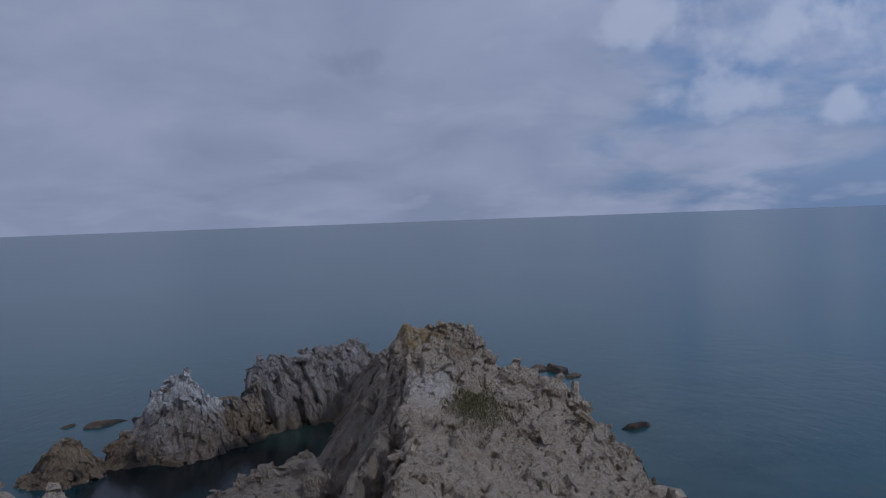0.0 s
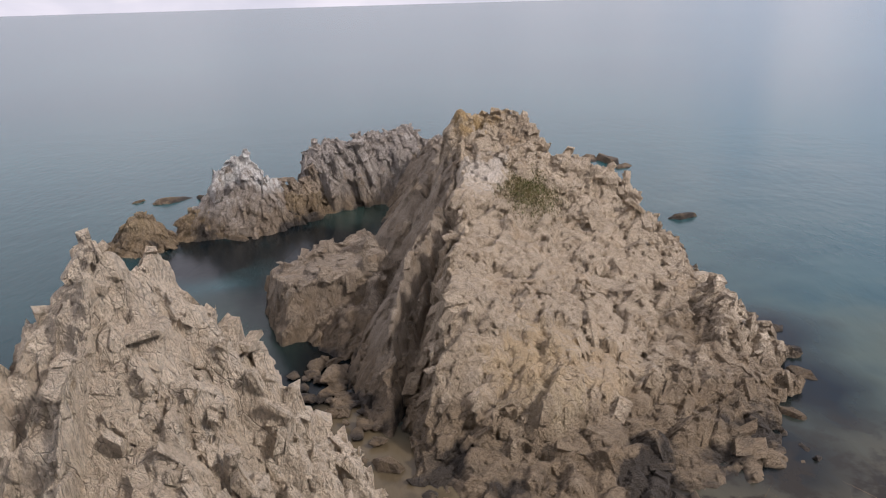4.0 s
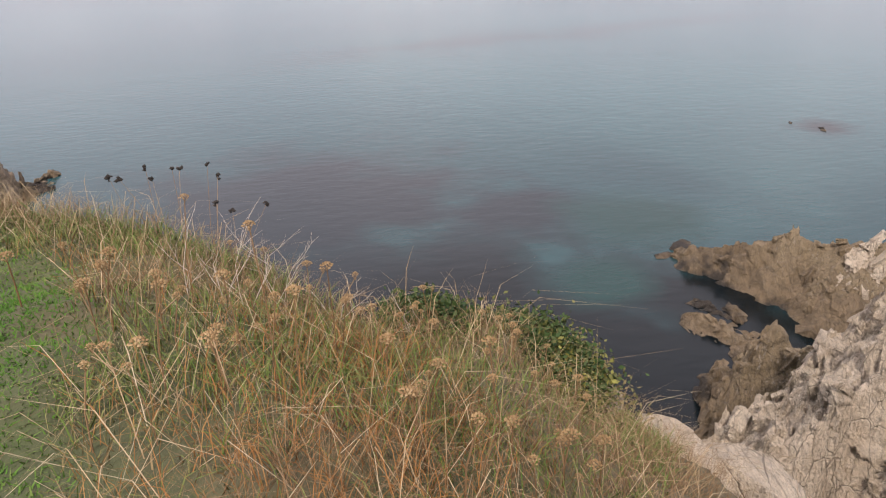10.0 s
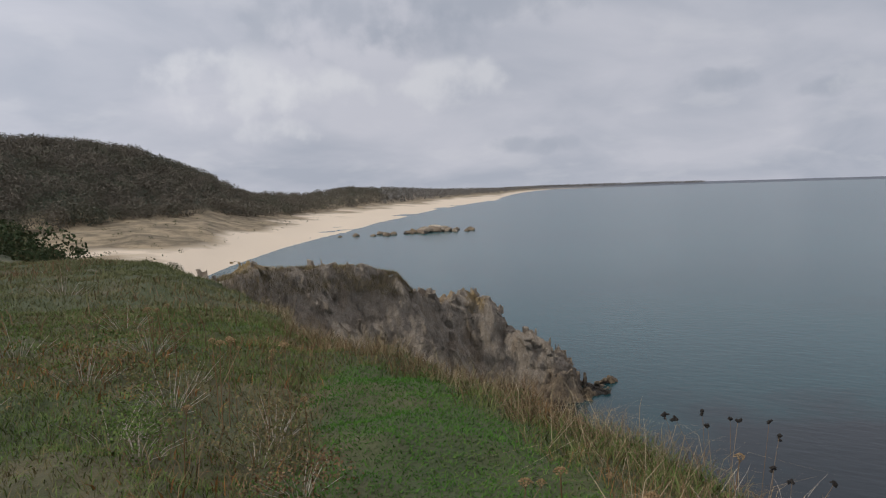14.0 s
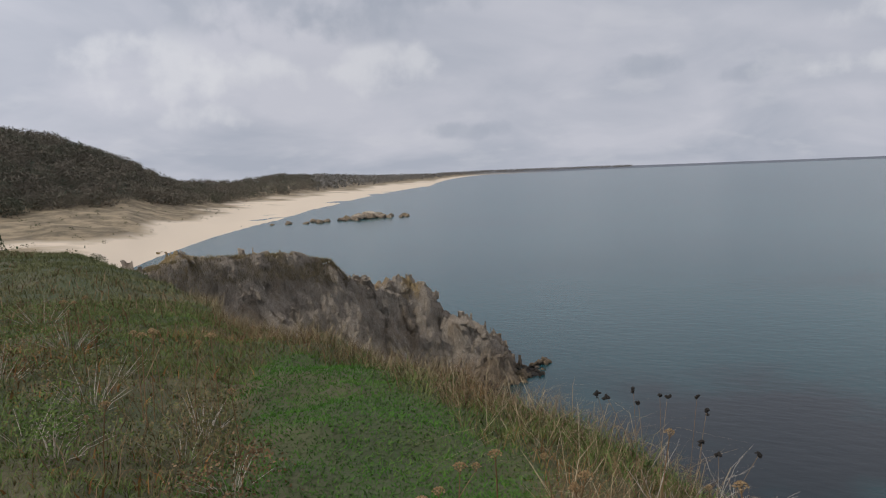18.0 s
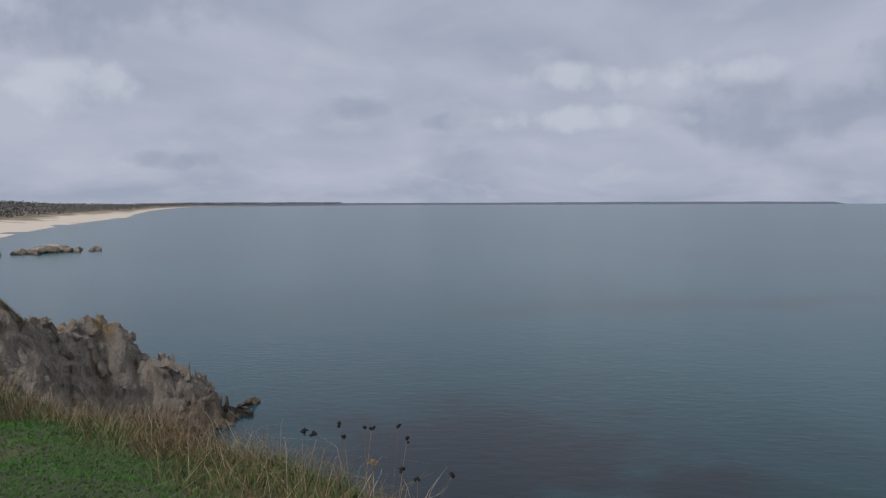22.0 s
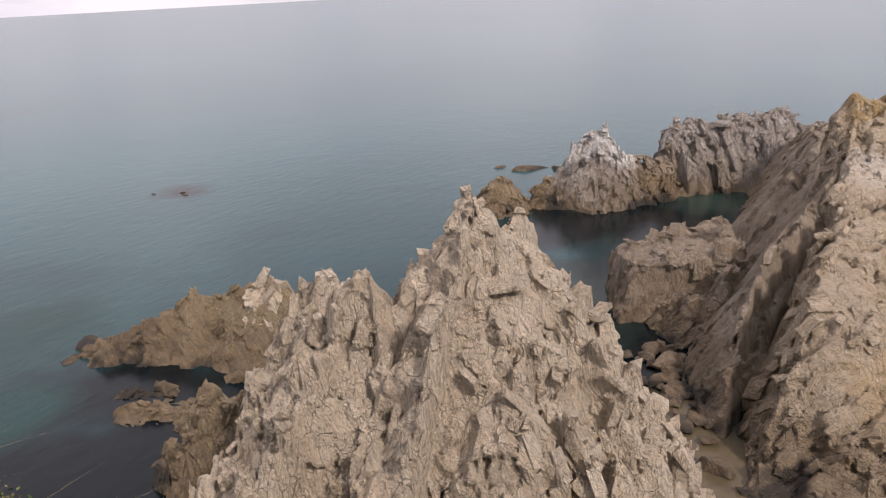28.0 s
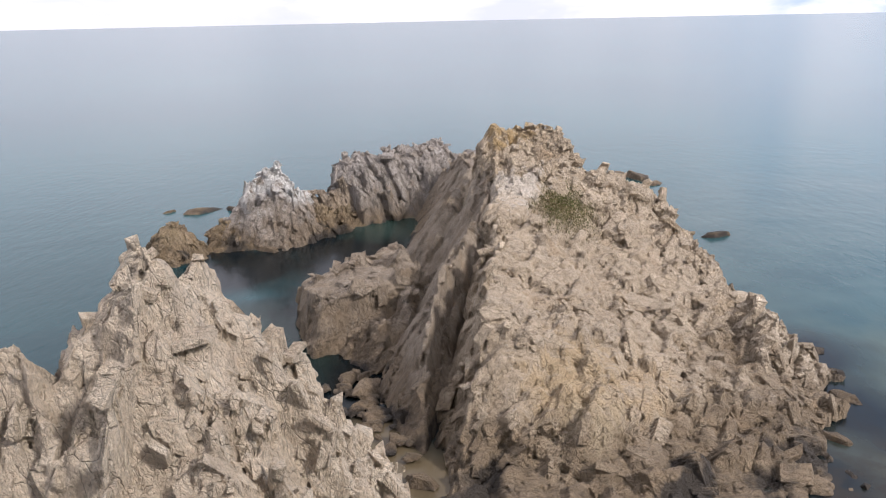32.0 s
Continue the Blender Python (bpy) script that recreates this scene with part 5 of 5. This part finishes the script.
def seed_plant(seed, foot, heads):
    rnd = random.Random(seed)
    ob = thing("seed_plant", "dead stalk with dark round seed heads at the brink", "dead plant", "dead seed stalks")
    ob.location = foot
    f = Vector(foot)
    bm = bmesh.new()
    for p in heads:
        q = Vector(p) - f
        m = q * 0.5 + Vector((rnd.uniform(-0.05, 0.05), rnd.uniform(-0.05, 0.05), 0.06))
        tube(bm, [Vector((0, 0, -0.05)), m, q], (0.0017, 0.0013, 0.001))
    part("stem", bm, STRAW, ob)
    for p in heads:
        bm = bmesh.new()
        c = Vector(p) - f
        for n in range(9):
            knot(bm, c + Vector((rnd.gauss(0, 0.007), rnd.gauss(0, 0.007), rnd.gauss(0, 0.006))), rnd.uniform(0.007, 0.013), rnd)
        part("seed_head", bm, DARK, ob, "dark seed head")
    return ob


def branch(bm, p, d, length, r, depth, rnd):
    q = p + d * length * 0.5 + Vector((rnd.gauss(0, 0.04), rnd.gauss(0, 0.04), 0)) * length
    e = p + d * length
    tube(bm, [p, q, e], (r, r * 0.8, r * 0.6), 4)
    if depth:
        for s in range(rnd.choice((2, 2, 3))):
            n = (d + Vector((rnd.gauss(0, 0.5), rnd.gauss(0, 0.5), rnd.uniform(-0.1, 0.35)))).normalized()
            branch(bm, e if s else q, n, length * rnd.uniform(0.5, 0.75), r * 0.6, depth - 1, rnd)


def dead_shrub(seed, foot, h, lean, depth=3):
    rnd = random.Random(seed)
    ob = thing("dead_shrub", "bare pale branching twigs at the brink", "dead plant", "bare twigs")
    ob.location = foot
    for n in range(2):
        bm = bmesh.new()
        branch(bm, Vector((0, 0, -0.05)), (Vector(lean) + Vector((rnd.gauss(0, 0.25), rnd.gauss(0, 0.25), 1))).normalized(), h * 0.46, 0.0042, depth, rnd)
        part("branch", bm, TWIG, ob)
    return ob


def foot_of(p, back=0.0):
    """Ground under p, or a little nearer the path."""
    x, y = p[0] * (1 - back), p[1] * (1 - back)
    return (x, y, float(ground_at(np.array([x]), np.array([y]))[0]))


A_HEADS = ((-4.29, -1.05, 14.71), (-4.19, -1.00, 14.67), (-4.23, -1.24, 14.68))
B_HEADS = ((-4.32, -0.91, 14.68), (-4.33, -0.87, 14.68), (-4.25, -1.19, 14.66))
C_HEADS = ((-4.45, -0.73, 14.66), (-4.46, -0.68, 14.58))
D_HEADS = ((-4.06, -0.65, 14.54), (-4.20, -0.39, 14.46), (-4.08, -0.57, 14.48))
for n, heads in enumerate((A_HEADS, B_HEADS, C_HEADS, D_HEADS)):
    seed_plant(60 + n, foot_of(heads[0], 0.06), heads)
for n, (p, h, lean) in enumerate((((-4.16, -0.69, 14.57), 0.75, (0, 0, 0)), ((-3.82, -0.84, 14.69), 0.5, (0.2, 0, 0)), ((-4.39, 0.45, 13.83), 0.55, (0, 0, 0)), ((-5.18, 1.54, 12.96), 0.55, (0, 0, 0)), ((-5.30, 1.84, 12.63), 0.5, (0, 0, 0)),
                                  ((-4.31, -0.07, 14.10), 0.5, (0, 0, 0)), ((-4.09, -0.58, 14.69), 0.8, (0, 0, 0)), ((-4.31, -0.37, 14.74), 0.7, (0, 0, 0)), ((-0.35, 3.80, 12.95), 0.4, (0, 0, 0)), ((2.70, 3.66, 13.30), 0.5, (0, 0, 0)))):
    dead_shrub(80 + n, foot_of(p), h, lean, 3 if n != 9 else 1)

masters = [umbel(20 + n, 0.22 + 0.12 * (n // 2)) for n in range(8)]
SPOTS = [(-2.66, -0.51, 14.72), (-2.66, -0.91, 14.89), (-3.29, -0.43, 14.57), (-2.59, 0.32, 14.13), (-2.60, -0.30, 14.55), (-2.28, -0.41, 14.53), (-2.51, -0.70, 14.75), (-3.31, -0.05, 14.29), (-3.63, -0.78, 14.70),
         (-2.99, -1.71, 14.49), (-3.12, -1.68, 14.49), (-3.25, -1.65, 14.54), (-3.52, -1.27, 14.57), (-3.26, -1.08, 14.60), (-2.94, -0.74, 14.50), (-2.70, -0.42, 14.69), (-3.01, -0.33, 14.75), (-2.81, -1.81, 14.47), (-3.60, -1.60, 14.50), (-2.52, -0.20, 14.69),
         (-3.96, -4.69, 14.96), (-4.02, -4.64, 14.97), (-4.13, -4.67, 14.91), (-3.85, -4.52, 14.90), (-4.55, -6.13, 15.05), (-4.47, -6.19, 15.04), (-4.69, -6.15, 15.06), (-4.09, -4.03, 14.94), (-3.25, -3.03, 14.79), (-2.78, -3.58, 14.78), (-3.83, -4.00, 14.95)]
rnd = random.Random(8)
for n in range(44):
    b, r = rnd.uniform(66, 112), rnd.uniform(1.9, 4.6)
    SPOTS.append((-math.sin(radians(b)) * r, math.cos(radians(b)) * r, 99))
for n, (x, y, z) in enumerate(SPOTS):
    fx, fy, fz = foot_of((x, y))
    want = z - fz if z < 50 else rnd.uniform(0.2, 0.42)
    want = min(max(want, 0.18), 0.68)
    if n < 8:
        ob, h = masters[n], 0.22 + 0.12 * (n // 2)
        want = h
    else:
        k = min(range(4), key=lambda q: abs(0.22 + 0.12 * q - want))
        ob, h = copy_thing(masters[2 * k + n % 2], Matrix()), 0.22 + 0.12 * k
    s = want / h
    ob.matrix_basis = pose(fx, fy, fz, 0, 0, rnd.uniform(0, 360)) @ Matrix.Diagonal((s, s, s, 1))


def leafy(name, centre, radii, n, leaf, mat, label, category, seed, group="", twigs=10):
    """Bush: twigs from the foot, and small folded leaves in uneven clumps over its outline."""
    g = np.random.default_rng(seed)
    ob = thing(name, label, category, group)
    ob.location = centre
    clumps = g.normal(size=(max(10, n // 50), 3))
    clumps /= np.linalg.norm(clumps, axis=1)[:, None]
    clumps[:, 2] = np.abs(clumps[:, 2]) * 1.0 - 0.15
    clumps *= g.uniform(0.55, 1.05, (len(clumps), 1))
    c = clumps[g.integers(0, len(clumps), n)] + g.normal(size=(n, 3)) * 0.17
    c *= np.asarray(radii)
    a = g.normal(size=(n, 3))
    a /= np.linalg.norm(a, axis=1)[:, None]
    b = np.cross(a, g.normal(size=(n, 3)))
    b /= np.linalg.norm(b, axis=1)[:, None]
    s = g.uniform(0.6, 1.3, (n, 1)) * leaf
    V = np.stack([c - a * s, c + b * s * 0.55, c + a * s, c - b * s * 0.55 + np.cross(a, b) * s * 0.2], 1).reshape(-1, 3)
    k = np.arange(n)[:, None] * 4
    T = np.concatenate([k + (0, 1, 2), k + (0, 2, 3)], 0)
    cr = new("foliage", tri_mesh("foliage", V, T, mat))
    cr.parent = ob
    rnd = random.Random(seed)
    bm = bmesh.new()
    for e in clumps[:twigs]:
        e = Vector(e * np.asarray(radii))
        f = Vector((0, 0, -0.4 * radii[2]))
        tube(bm, [f, f.lerp(e, 0.5) + Vector((0, 0, 0.05)), e], (0.004 * radii[2] + 0.002, 0.003 * radii[2] + 0.0015, 0.001), 4)
    tagged(part("twig_tangle", bm, TWIG, ob), kind="stuff")
    return ob


leafy("ivy_bush", foot_of((-5.04, 0.85, 13.00)), (0.7, 0.6, 0.24), 8000, 0.027, IVY, "green and yellow leafy bush at the brink", "bush", 201)
leafy("ivy_bush", foot_of((-5.1, 1.4, 12.46)), (0.6, 0.55, 0.3), 8000, 0.027, IVY, "green and yellow leafy bush at the brink", "bush", 202)
leafy("ivy_bush", foot_of((-4.75, 0.55, 13.29)), (0.5, 0.4, 0.18), 3000, 0.026, IVY, "green and yellow leafy bush at the brink", "bush", 203)
leafy("ivy_bush", foot_of((-5.66, 2.77, 11.12)), (0.5, 0.4, 0.3), 1200, 0.03, IVY, "low green bush between pale stones", "bush", 204)
leafy("ivy_bush", foot_of((-4.8, 1.65, 12.27)), (0.5, 0.45, 0.28), 6000, 0.027, IVY, "green and yellow leafy bush at the brink", "bush", 206)
leafy("withered_bush", foot_of((-5.15, 2.08, 11.68)), (0.6, 0.5, 0.5), 4000, 0.02, WEED, "withered grey-brown bush beside pale stones", "bush", 207)
leafy("withered_bush", foot_of((-4.98, 1.83, 12.15)), (0.6, 0.5, 0.5), 2600, 0.02, WEED, "withered grey-brown bush at the brink", "bush", 205)
for n, (p, s) in enumerate((((-3.49, -3.77, 14.78), 0.5), ((-3.20, -3.08, 14.76), 0.4), ((-3.12, -4.81, 14.87), 0.5), ((-3.92, -5.23, 14.87), 0.55), ((-3.95, -6.53, 14.75), 0.6), ((-4.16, -8.12, 14.95), 0.6), ((-3.94, -4.06, 14.51), 0.5),
                            ((-8.02, -13.99, 14.63), 0.9), ((-2.9, -4.2, 0), 0.45), ((-4.6, -5.9, 0), 0.6), ((-5.2, -7.3, 0), 0.6), ((-3.3, -7.4, 0), 0.6), ((-2.4, -5.6, 0), 0.5), ((-6.3, -9.4, 0), 0.7), ((-4.8, -10.5, 0), 0.7))):
    leafy("dry_weed_clump", foot_of(p), (s, s * 0.8, s * 0.85), 1000, 0.012, (WEED, STRAW, MEADOW)[n % 3], "withered brown weed clump on the clifftop", "weeds", 220 + n, "weed clumps", 60)


# ---- far woods and shrubs ----
def crowns(name, x, y, z, size, quads, mat, label, leaf=(0.08, 0.16)):
    g = np.random.default_rng(len(x))
    n = len(x)
    c = g.normal(size=(n, quads, 3))
    c /= np.linalg.norm(c, axis=2)[:, :, None]
    c *= g.uniform(0.6, 1.05, (n, quads, 1))
    c[:, :, 2] = c[:, :, 2] * 0.62 + 0.62
    c *= size[:, None, None] * 0.5 * np.array((1, 1, 1.25))
    c += np.stack([x, y, z], -1)[:, None]
    c = c.reshape(-1, 3)
    m = len(c)
    a = g.normal(size=(m, 3))
    a /= np.linalg.norm(a, axis=1)[:, None]
    b = np.cross(a, g.normal(size=(m, 3)))
    b /= np.linalg.norm(b, axis=1)[:, None]
    s = np.repeat(size, quads)[:, None] * g.uniform(*leaf, (m, 1))
    V = np.stack([c - a * s, c + b * s * 0.7, c + a * s, c - b * s * 0.7], 1).reshape(-1, 3)
    k = np.arange(m)[:, None] * 4
    T = np.concatenate([k + (0, 1, 2), k + (0, 2, 3)], 0)
    return tagged(new(name, tri_mesh(name, V, T, mat)), label, "woods", kind="stuff")


def wood(name, n, b0, b1, u0, u1, size, quads, mat, label, leaf=(0.08, 0.16), thin=None):
    b = gr.uniform(b0, b1, n)
    rt, rc = (np.interp(b, [k[0] for k in SHORE], [k[m] for k in SHORE]) for m in (2, 4))
    r = rt + (rc - rt) * gr.uniform(u0, u1, n)
    if thin:
        k = gr.random(n) < thin(r, b)
        r, b = r[k], b[k]
    x, y, z = xyz(r, b)
    return crowns(name, x, y, z - 0.4, gr.uniform(*size, len(x)), quads, mat, label, leaf)


wood("hill_woods", 2600, 127, 172, 0.0, 1.12, (5, 9.5), 220, WOOD, "autumn-brown woods covering the hills behind the bay", (0.025, 0.05))
wood("coast_woods", 3400, 103, 127.5, 0.0, 1.1, (6, 11), 12, WOOD_HAZED, "distant brown woods along the bay")
r, b = scatter(520, 44, 150, 143, 166)
x, y, z = xyz(r, b)
crowns("slope_shrubs", x, y, z - 0.3, gr.uniform(1.6, 4.2, len(x)), 520, SHRUB, "dark green shrubs on the slope behind the headland", (0.018, 0.04))
r, b = scatter(700, 130, 420, 128, 156)
x, y, z = xyz(r, b)
k = z > 1.9
crowns("dune_scrub", x[k], y[k], z[k] - 0.2, gr.uniform(0.6, 1.6, k.sum()), 10, SHRUB, "low brown scrub on the sand dunes")


# brown turf on the flat top of the rocky headland, and hanging down its landward end
k = gr.integers(0, 5, 26000)
u, H = gr.random(26000), np.array(HEAD)
hang = np.where(k < 2, gr.uniform(-2.5, 3.2, 26000), np.where(k < 4, gr.uniform(-2.5, 0.8, 26000), gr.uniform(-2.0, 0.2, 26000)))
x = H[k, 0] + u * (H[k + 1, 0] - H[k, 0]) + gr.normal(0, 0.3, 26000)
y = H[k, 1] + u * (H[k + 1, 1] - H[k, 1]) + hang
blades("headland_turf", x, y, crest(x, y, HEAD, 0.22, 1.9, 1.0, 1.4) + 0.02, gr.uniform(0.1, 0.32, 26000), gr.uniform(0.015, 0.035, 26000), gr.uniform(0.3, 1.0, 26000), TURF, "brown dry turf on top of the rocky headland", "grass")

# turf on the islet's saddle
x, y = gr.normal(1.2, 0.8, 5000), gr.normal(37.0, 0.9, 5000)
blades("saddle_turf", x, y, face_shape(x, y) + 0.08, gr.uniform(0.05, 0.16, 5000), gr.uniform(0.015, 0.035, 5000), gr.uniform(0.3, 1.0, 5000), WEED, "patch of low green turf on the islet", "grass")
